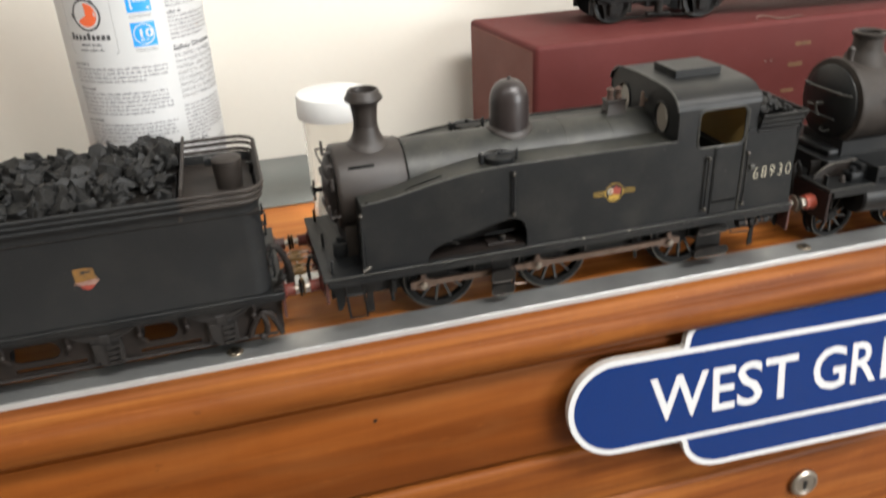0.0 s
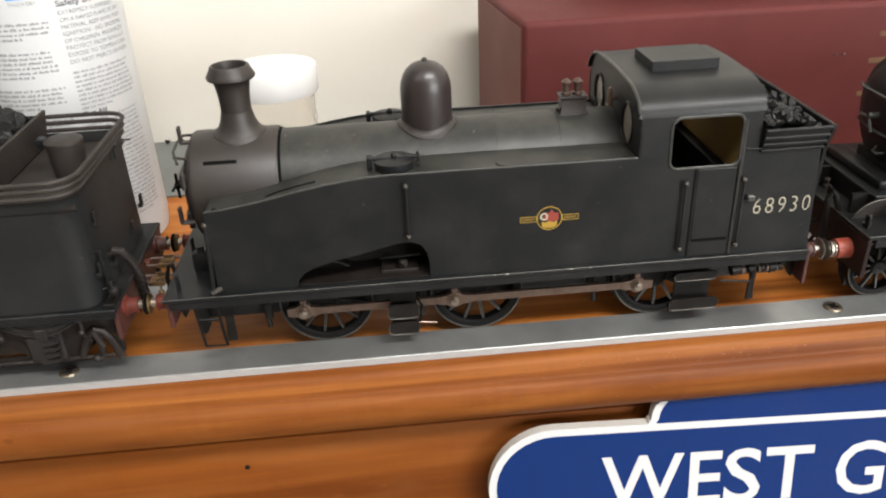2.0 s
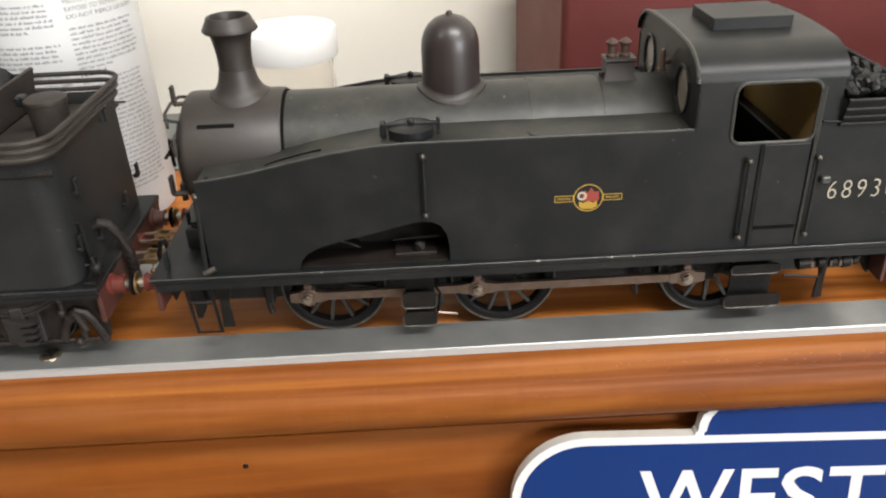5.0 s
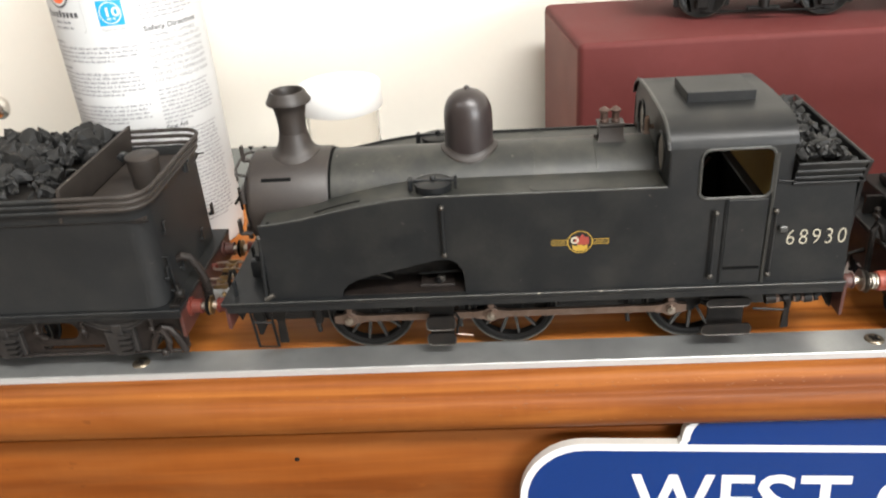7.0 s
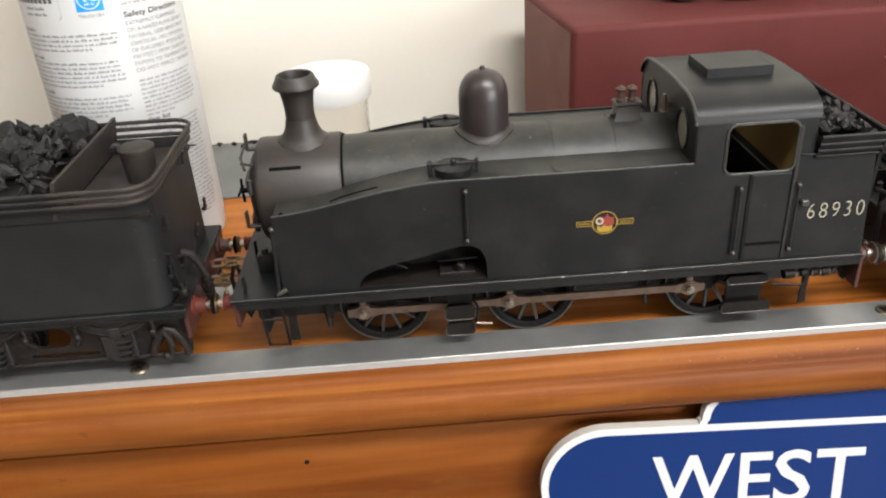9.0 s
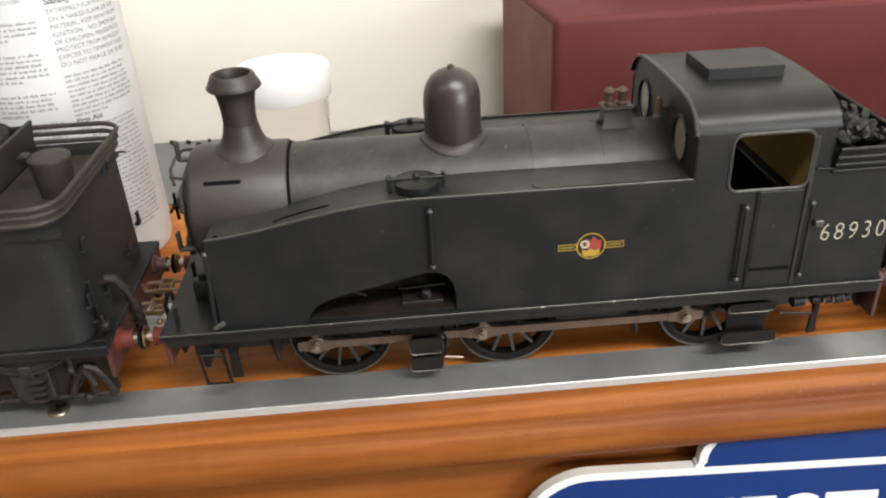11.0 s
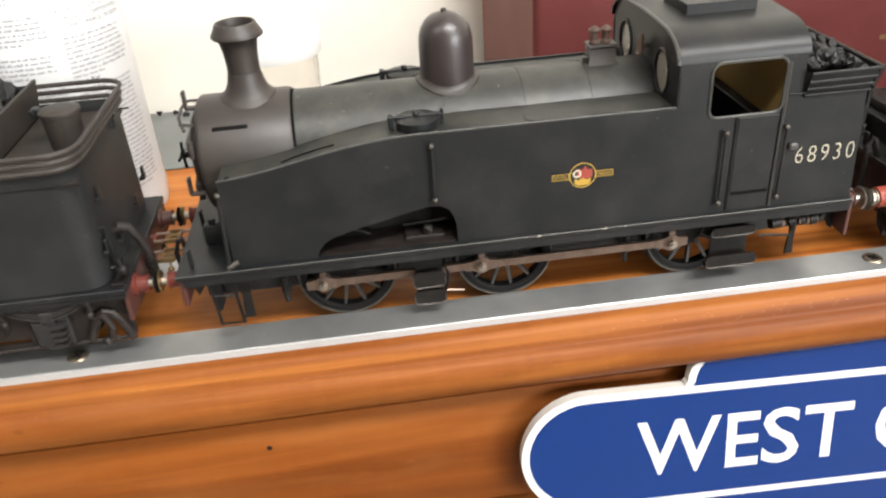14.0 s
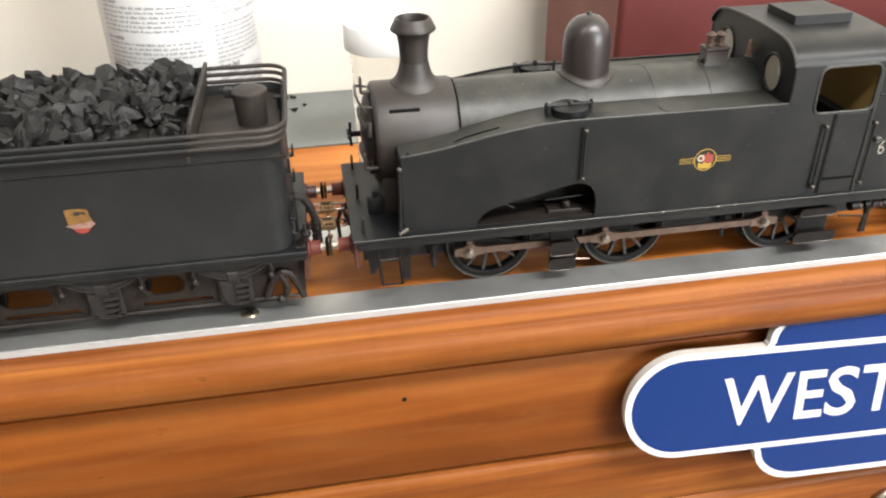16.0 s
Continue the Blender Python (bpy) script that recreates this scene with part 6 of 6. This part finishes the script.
for bx0 in (109.5, 360.0):
    bogie = part("bogie", box(B(), bx0 + 14, bx0 + 32, WY - 23, WY + 23, WZ + 11, WZ + 20, 0.8, 1), FRAME, wg, "four-wheeled bogie with sprung side frames")
    for s in (-1, 1):
        lo, hi = min(WY + s * 23.2, WY + s * 24.6), max(WY + s * 23.2, WY + s * 24.6)
        part("side_frame", box(B(), bx0 - 20, bx0 + 66, lo, hi, WZ + 15.4, WZ + 20.4, 0.3, 1), FRAME, bogie, "bogie side frame")
        for x in (bx0 - 9, bx0 + 54):
            part("axle_guard", plate(B(), [(x - 7.5, WZ + 15.6), (x + 7.5, WZ + 15.6), (x + 5.2, WZ + 4.6), (x - 5.2, WZ + 4.6)], "y", WY + s * 23.4, WY + s * 24.4), FRAME, bogie)
            bm = box(B(), x - 3.4, x + 3.4, WY + s * 25.6 - 1.8, WY + s * 25.6 + 1.8, WZ + 7.2, WZ + 14.6, 0.6, 1)
            box(bm, x - 1.2, x + 1.2, WY + s * 25.4 - 1.4, WY + s * 25.4 + 1.4, WZ + 14.4, WZ + 19.6, 0.2, 1)
            part("axle_box", bm, FRAME, bogie)
            bm = B()
            for k in range(4):
                w = 10.5 - k * 2.2
                pts = [(x + w * t, WZ + 19.2 - k * 0.9 - 2.6 * (1 - t * t)) for t in (-1, -0.5, 0, 0.5, 1)]
                loft(bm, [[Vector((q, WY + s * 25.0, z)), Vector((q, WY + s * 27.4, z)), Vector((q, WY + s * 27.4, z + 0.8)), Vector((q, WY + s * 25.0, z + 0.8))] for q, z in pts])
            part("leaf_spring", bm, FRAME, bogie)
            for d in (-1, 1):
                part("brake_shoe", box(B(), x + d * 13.2 - 1.4, x + d * 13.2 + 1.4, WY + s * 18.6 - 2, WY + s * 18.6 + 2, WZ + 7, WZ + 17, 0.5, 1), FRAME, bogie)
        bm = rod(B(), (bx0 + 22.5, WY + s * 25.5, WZ + 7), (bx0 + 22.5, WY + s * 25.5, WZ + 16), 2.8, seg=14)
        box(bm, bx0 + 14, bx0 + 31, WY + s * 25.4 - 2, WY + s * 25.4 + 2, WZ + 5.6, WZ + 7.6, 0.4, 1)
        part("bolster_spring", bm, FRAME, bogie)
        part("tie_bar", tube(B(), [(bx0 - 9, WY + s * 24.6, WZ + 4.8), (bx0 + 54, WY + s * 24.6, WZ + 4.8)], 0.6, 6), FRAME, bogie)
        part("step_hanger", tube(B(), [(bx0 + 66, WY + s * 24.6, WZ + 18), (bx0 + 68, WY + s * 25, WZ + 13), (bx0 + 66, WY + s * 25, WZ + 10)], 0.9, 6), FRAME, bogie)
    for x in (bx0 - 9, bx0 + 54):
        for s in (-1, 1):
            bm = lathe(B(), [(0, WY + s * 21.0), (8.6, WY + s * 20.6), (10.2, WY + s * 21.6), (12.6, WY + s * 21.6), (13.0, WY + s * 21), (13.0, WY + s * 17), (13.8, WY + s * 16.4), (13.8, WY + s * 15.4), (4, WY + s * 15), (0, WY + s * 15)], (x, 0, WZ + 13.8), "y", 40)
            wl = part("wheel", bm, WHEEL, bogie, "solid dark wagon wheel")
            # paler ring puts the wheel rim's glint into the colour
            part("rim_edge", lathe(B(), [(12.3, WY + s * 21.6), (12.4, WY + s * 21.8), (12.7, WY + s * 21.8), (12.8, WY + s * 21.6)], (x, 0, WZ + 13.8), "y", 40), RIM, wl, "thin pale ring for the rim's glint")
        part("axle", rod(B(), (x, WY - 24, WZ + 13.8), (x, WY + 24, WZ + 13.8), 1.6, seg=10), FRAME, bogie)
wg.rotation_euler = (0, 0, radians(-7.5))
wg.scale = (0.89, 0.88, 0.83)
wg.location = (0.1358, 0.1454, ZT * 0.001)
ld = thing("wagon_load", "small dark machine part lying on the flat wagon", "machine part", (270, WY, WZ + 30.6))
part("body", box(B(), 243, 312, WY - 18, WY + 8, WZ + 30.65, WZ + 37, 1.0), FRAME, ld)
part("knob", lathe(B(), [(0, WZ + 37), (3.4, WZ + 37), (3.6, WZ + 38.5), (2.4, WZ + 40.5), (2.8, WZ + 43), (0, WZ + 44)], (258, WY - 8, 0), "z", 20), BRASS, ld, "brass fitting")
part("bracket", box(B(), 266, 269, WY - 14, WY - 2, WZ + 37, WZ + 45, 0.6, 1), BRIGHT, ld, "pale metal bracket")
part("pipe", tube(B(), [(250, WY - 15, WZ + 37), (251, WY - 15, WZ + 41), (256, WY - 14, WZ + 42), (272, WY - 13, WZ + 40), (274, WY - 13, WZ + 37)], 0.9, 8), FRAME, ld)

ld.rotation_euler = (0, 0, radians(-7.5))
ld.location = (0.277, 0.146, ZT * 0.001 + 0.0254)

# ---- bent wire lying on the box ----
bm = tube(B(), [(188, 101, ZT + 0.9), (190.5, 104.5, ZT + 1.4), (195, 103, ZT + 2.0), (200, 99.5, ZT + 0.8), (207, 97.6, ZT + 0.5), (213, 98.2, ZT + 1.2), (219, 100.4, ZT + 0.6)], 0.38, 8)
solid("bent_wire", bm, RODS, "thin bent metal wire lying on the maroon box", "wire")

# ---- spray can ----
can = thing("spray_can", "white aerosol paint can with a violet band and printed label", "spray can", (-159.5, 92, DECK))
KX, KY, KR = -159.5, 92.0, 32.2
prof = [(0, DECK + 4), (27, DECK + 1.2), (30.0, DECK + 0.05), (31.2, DECK + 0.6), (31.6, DECK + 2.2), (31.8, DECK + 6), (KR, DECK + 9), (KR, 170)]
part("body", lathe(B(), prof, (KX, KY, 0), "z", 96), LABEL, can, "glossy white printed body")
part("shoulder", lathe(B(), [(KR, 170), (33.4, 170.2), (33.4, 172.6), (32.2, 173.4), (27, 181), (17, 187), (17, 189), (0, 189)], (KX, KY, 0), "z", 96), TIN, can, "bare tinplate shoulder")
part("cap", lathe(B(), [(0, 189.2), (25.6, 189.2), (26, 189.8), (25.6, 214), (24.4, 216), (0, 216)], (KX, KY, 0), "z", 64), LID, can, "white plastic cap")


def wrap(bm, lift):
    """Bends flat work (x along the girth from straight ahead, y as height) on to the can."""
    for v in bm.verts:
        a = v.co.x / KR
        v.co = Vector((KX + (KR + lift) * math.sin(a), KY - (KR + lift) * math.cos(a), v.co.y))
    return bm


def patch(x0, x1, z0, z1, n=None):
    n = n or max(1, int(abs(x1 - x0) / 1.5))
    bm = B()
    cols = [[bm.verts.new((x0 + (x1 - x0) * i / n, z, 0)) for z in (z0, z1)] for i in range(n + 1)]
    for a, b in zip(cols, cols[1:]):
        bm.faces.new((a[0], b[0], b[1], a[1]))
    return bm


def printed(name, bm, material, lift, label=""):
    return part(name, wrap(bm, lift), material, can, label, 60)


def script(bm, x, end, z, h, rnd, wide=0.5):
    """A run of unreadable words: short upright strokes, set close within a word."""
    while x < end:
        for k in range(rnd.randrange(2, 9)):
            w = wide * rnd.uniform(0.55, 1.25)
            if x + w > end:
                break
            up = h * rnd.choice((0.72, 0.72, 0.72, 1.0, 1.05))
            join_quad(bm, x, x + w, z - h / 2, z - h / 2 + up)
            x += w + wide * 0.34
        x += wide * 1.3
    return bm


def join_quad(bm, x0, x1, z0, z1):
    bm.faces.new([bm.verts.new(p) for p in ((x0, z0, 0), (x1, z0, 0), (x1, z1, 0), (x0, z1, 0))])


def print_line(text, size, x, z, material=INK, weight=0.0, width=None):
    bm = letters(text, size, weight)
    xs = [v.co.x for v in bm.verts]
    k = 1 if width is None else width / (max(xs) - min(xs))
    for v in bm.verts:
        v.co = Vector((x + v.co.x * k, z + v.co.y, 0))
    printed("print", bm, material, 0.12)


def flat(outer, holes=()):
    bm = B()
    edges = []
    for loop in (outer, *holes):
        vs = [bm.verts.new((u, v, 0)) for u, v in loop]
        edges += [bm.edges.new((vs[i], vs[(i + 1) % len(vs)])) for i in range(len(vs))]
    bmesh.ops.triangle_fill(bm, use_beauty=True, edges=edges)
    return bm


def paragraph(x0, x1, z, lines, step, seed, h=1.05, material=INK_PALE):
    rnd = random.Random(seed)
    for i in range(lines):
        end = x1 - (rnd.uniform(6, 16) if i == lines - 1 else rnd.uniform(0, 2.5))
        printed("print", script(B(), x0, end, z - i * step, h, rnd, 0.46), material, 0.1, "unreadable grey print")


# violet band with pale print
printed("violet_band", patch(-100, 102, 137.4, 155.0, 120), PURPLE, 0.04, "deep violet label band")
printed("tin_ring", patch(-100, 102, 155.6, 160.0, 120), TIN, 0.04)
rnd = random.Random(8)
printed("band_print", script(B(), -40, 42, 151.6, 2.6, rnd, 1.15), LILAC, 0.09, "pale unreadable print")
for z, before, words, width, after in ((147.4, -6.0, "Paint & Prime helps", 24.0, 19.0), (144.4, -4.6, "fast in two, easy to", 23.0, 19.4), (141.5, -8.2, "feel confident your paint", 29.6, 22.4), (138.7, -11.6, "smooth, with no primer", 28.6, 18.0)):
    printed("band_print", script(B(), -40, before - 0.8, z + 0.8, 1.8, rnd, 0.8), LILAC, 0.09, "pale unreadable print")
    print_line(words, 2.5, before, z, LILAC, 0.02, width)
    printed("band_print", script(B(), after, 42, z + 0.8, 1.8, rnd, 0.8), LILAC, 0.09, "pale unreadable print")
# stopwatch panel
SWX = -18.0
printed("stopwatch_panel", flat(rrect(SWX - 12.3, SWX + 12.3, 106.6, 134.4, 1.4)), LABEL_GREY, 0.05)
printed("panel_ground", flat(rrect(SWX - 12.0, SWX + 12.0, 106.9, 134.1, 1.2)), PANEL_PALE, 0.08)
printed("dial_face", flat(disc(SWX + 0.6, 123.6, 6.0)), LABEL, 0.11)
printed("dial_ring", flat(disc(SWX + 0.6, 123.6, 6.9), [disc(SWX + 0.6, 123.6, 6.0)]), INK_DARK, 0.14)
printed("dial_sector", flat([(SWX + 0.6, 123.6)] + arc(SWX + 0.6, 123.6, 5.0, 95, -150, 20)), ORANGE, 0.14, "orange stopwatch sector")
printed("dial_crown", flat(disc(SWX - 0.4, 131.6, 1.9), [disc(SWX - 0.4, 131.6, 1.0)]), INK_DARK, 0.14)
printed("dial_stem", flat([(SWX - 1.6, 130.2), (SWX + 0.9, 130.2), (SWX + 0.9, 129.6), (SWX - 1.6, 129.6)]), INK_DARK, 0.15)
printed("dial_button", flat([(SWX + 3.9, 130.4), (SWX + 5.4, 129.2), (SWX + 5.0, 128.5), (SWX + 3.4, 129.7)]), INK_DARK, 0.14)
printed("dial_arrow", flat([(SWX - 7.6, 124.2), (SWX - 5.2, 124.4), (SWX - 6.4, 121.4)]), INK_DARK, 0.15)
rnd = random.Random(5)
bm = B()
for k in range(9):
    join_quad(bm, SWX - 10.4 + k * 2.3, SWX - 8.75 + k * 2.3, 112.9, 115.9 if k in (0, 4) else 115.0)
printed("panel_print", bm, INK_DARK, 0.12, "dark bars in place of a name")
printed("panel_print", script(B(), SWX - 5.4, SWX + 5.4, 110.9, 1.2, rnd, 0.7), INK, 0.12)
printed("panel_print", script(B(), SWX - 6.4, SWX + 6.4, 108.6, 1.1, rnd, 0.6), INK, 0.12)
# blue squares
for z0, z1 in ((123.7, 134.1), (109.1, 119.4)):
    printed("blue_square", patch(0.8, 11.1, z0, z1, 8), SKY, 0.05, "bright blue pictogram square")
printed("pictogram", flat([(2.3, 125.0), (9.6, 125.0), (9.6, 124.6), (10.4, 125.3), (9.6, 126.0), (9.6, 125.6), (3.0, 125.6), (3.0, 132.4), (3.4, 132.4), (2.65, 133.2), (1.9, 132.4), (2.3, 132.4)]), LABEL, 0.1)
printed("pictogram", script(B(), 3.9, 9.8, 129.2, 2.2, random.Random(2), 0.9), LABEL, 0.1)
printed("pictogram", flat(disc(5.95, 114.3, 4.5), [disc(5.95, 114.3, 4.05)]), LABEL, 0.1)
printed("pictogram", script(B(), 4.2, 7.8, 111.9, 0.9, random.Random(3), 0.5), LABEL, 0.1)
print_line("10", 5.0, 3.1, 113.0, LABEL, 0.12, 5.6)
print_line("COVERAGE", 1.9, 1.2, 121.5, INK, 0, 9.2)
print_line("TOUCH DRY", 1.9, 1.0, 106.8, INK, 0, 9.8)
print_line("Safety Directions", 3.1, 17.4, 105.2, INK_DARK, 0.06, 27.0)
for i, words in enumerate(("EXTREMELY FLAMMABLE.", "ON A NAKED FLAME OR ANY", "MATERIAL. KEEP AWAY FROM", "IGNITION - NO SMOKING.", "OF CHILDREN. PRESSURIZED", "PROTECT FROM SUNLIGHT", "EXPOSE TO TEMPERATURES", "DO NOT PIERCE OR BURN")):
    print_line(words, 2.35, 17.4, 102.0 - i * 2.72, INK, 0.0, 29.5 if i else 26.0)
print_line("First Aid", 2.7, 17.4, 61.4, INK_DARK, 0.06, 9.6)
for z, n, sd in ((100.0, 4, 1), (88.8, 6, 2), (74.2, 5, 3), (63.2, 5, 4), (51.6, 6, 5), (37.6, 7, 6), (21.8, 7, 7)):
    printed("heading", script(B(), -31.2, -31.2 + 9 + sd * 0.7, z + 2.2, 1.5, random.Random(60 + sd), 0.6), INK, 0.1, "unreadable dark heading")
    paragraph(-31.2, 14.0, z, n, 1.85, sd)
for z, x1 in ((133.6, 23.0), (130.6, 28.6), (121.9, 25.4)):
    printed("heading", script(B(), 17.4, x1, z, 1.5, random.Random(int(z * 3)), 0.6), INK, 0.1, "unreadable dark heading")
paragraph(17.4, 46, 128.4, 3, 1.85, 12)
paragraph(17.4, 46, 119.8, 6, 1.85, 13)
paragraph(17.4, 46, 79.4, 9, 1.85, 8)
paragraph(17.4, 46, 59.2, 26, 1.85, 9)
printed("blue_tab", patch(-47, -43.2, 88, 98), SKY, 0.06)

# ---- lidded jar ----
jar = thing("plastic_jar", "clear plastic jar with a white screw lid", "jar", (-69.3, 98, DECK))
JX, JY = -69.3, 98.0
bm = lathe(B(), [(0, DECK + 0.05), (16.2, DECK + 0.05), (17.0, DECK + 0.8), (17.9, 54), (17.9, 62), (16.9, 62), (16.9, 54), (15.9, DECK + 2.0), (0, DECK + 1.6)], (JX, JY, 0), "z", 64)
body = part("body", bm, CLEAR, jar, "clear plastic body", 50)
body.visible_shadow = False
bm = lathe(B(), [(18.6, 57.0), (19.8, 57.0), (20.0, 57.6), (19.9, 67.6), (19.4, 68.7), (18.2, 69.1), (0, 68.9), (0, 67.7), (18.6, 67.5)], (JX, JY, 0), "z", 96)
part("lid", bm, LID, jar, "white plastic screw lid", 40)

# ---- crumbs of coal on the grey board, a hook on the wall ----
rnd = random.Random(21)
for i, (x, y, r) in enumerate(((-126, 193, 2.4), (-118, 203, 2.8), (-136, 200, 2.2), (-131, 207, 2.0), (-122, 202, 1.8), (-112, 187, 1.7), (-118, 180, 2.2), (-143, 206, 1.8), (-152, 206, 2.2))):
    ob = solid("coal_crumb", lump(40 + i, r), COAL, "loose crumb of coal on the grey board", "coal crumb", "coal crumbs", angle=22)
    ob.location = Vector((x, y, DECK + 1.2 + r * 0.55)) * 0.001
KNX, KNY, KNZ = -250.5, 123.0, 58.0
hk = thing("metal_rod", "slender bright metal rod with a turned round knob", "metal rod", (-392, KNY, DECK))
bm = lathe(B(), [(0, KNX), (2.6, KNX - 0.2), (4.8, KNX - 1.2), (5.9, KNX - 3.0), (5.9, KNX - 4.0), (4.6, KNX - 5.8), (2.4, KNX - 6.8), (0, KNX - 6.8)], (0, KNY, KNZ), "x", 32)
part("knob", bm, CHROME, hk, "round polished knob")
bm = lathe(B(), [(0, KNX - 6.6), (3.0, KNX - 6.6), (3.9, KNX - 7.6), (3.2, KNX - 8.4), (4.1, KNX - 9.4), (3.4, KNX - 10.6), (3.6, KNX - 11.8), (1.6, KNX - 12.8), (0, KNX - 12.8)], (0, KNY, KNZ), "x", 28)
part("collar", bm, CHROME, hk, "ringed collar")
part("rod", rod(B(), (KNX - 12.6, KNY, KNZ), (-394, KNY, KNZ), 1.35, seg=14), CHROME, hk)
part("post", rod(B(), (-392, KNY, DECK + 2), (-392, KNY, KNZ + 3), 2.4, seg=16), CHROME, hk)
part("foot", lathe(B(), [(0, DECK + 0.05), (14, DECK + 0.05), (14, DECK + 1.6), (12.6, DECK + 2.4), (0, DECK + 2.6)], (-392, KNY, 0), "z", 32), FRAME, hk)

# ---- lamps and window of the room, assumed and out of view ----
for x, y in ((600, -950), (-1100, -950)):
    cl = thing("ceiling_light", "assumed white fluorescent ceiling light, out of view", "ceiling light", (x, y, 1400), "ceiling lights")
    bm = B()
    for s in (-1, 1):
        box(bm, x - 620, x + 620, y + s * 165 - 6, y + s * 165 + 6, 1365, 1399.8)
        box(bm, x + s * 614 - 6, x + s * 614 + 6, y - 160, y + 160, 1365, 1399.8)
    part("frame", bm, CEILING, cl)
wd = thing("assumed_window_frame", "assumed white framed window, out of view", "window", (1700, -2550, -100), kind="structure")
bm = B()
for x in (1000, 1685, 2370):
    box(bm, x, x + 30, -2560, -2520, -100, 1000)
for z in (-100, 970):
    box(bm, 1030, 2370, -2560, -2520, z, z + 30)
part("frame", bm, CEILING, wd)
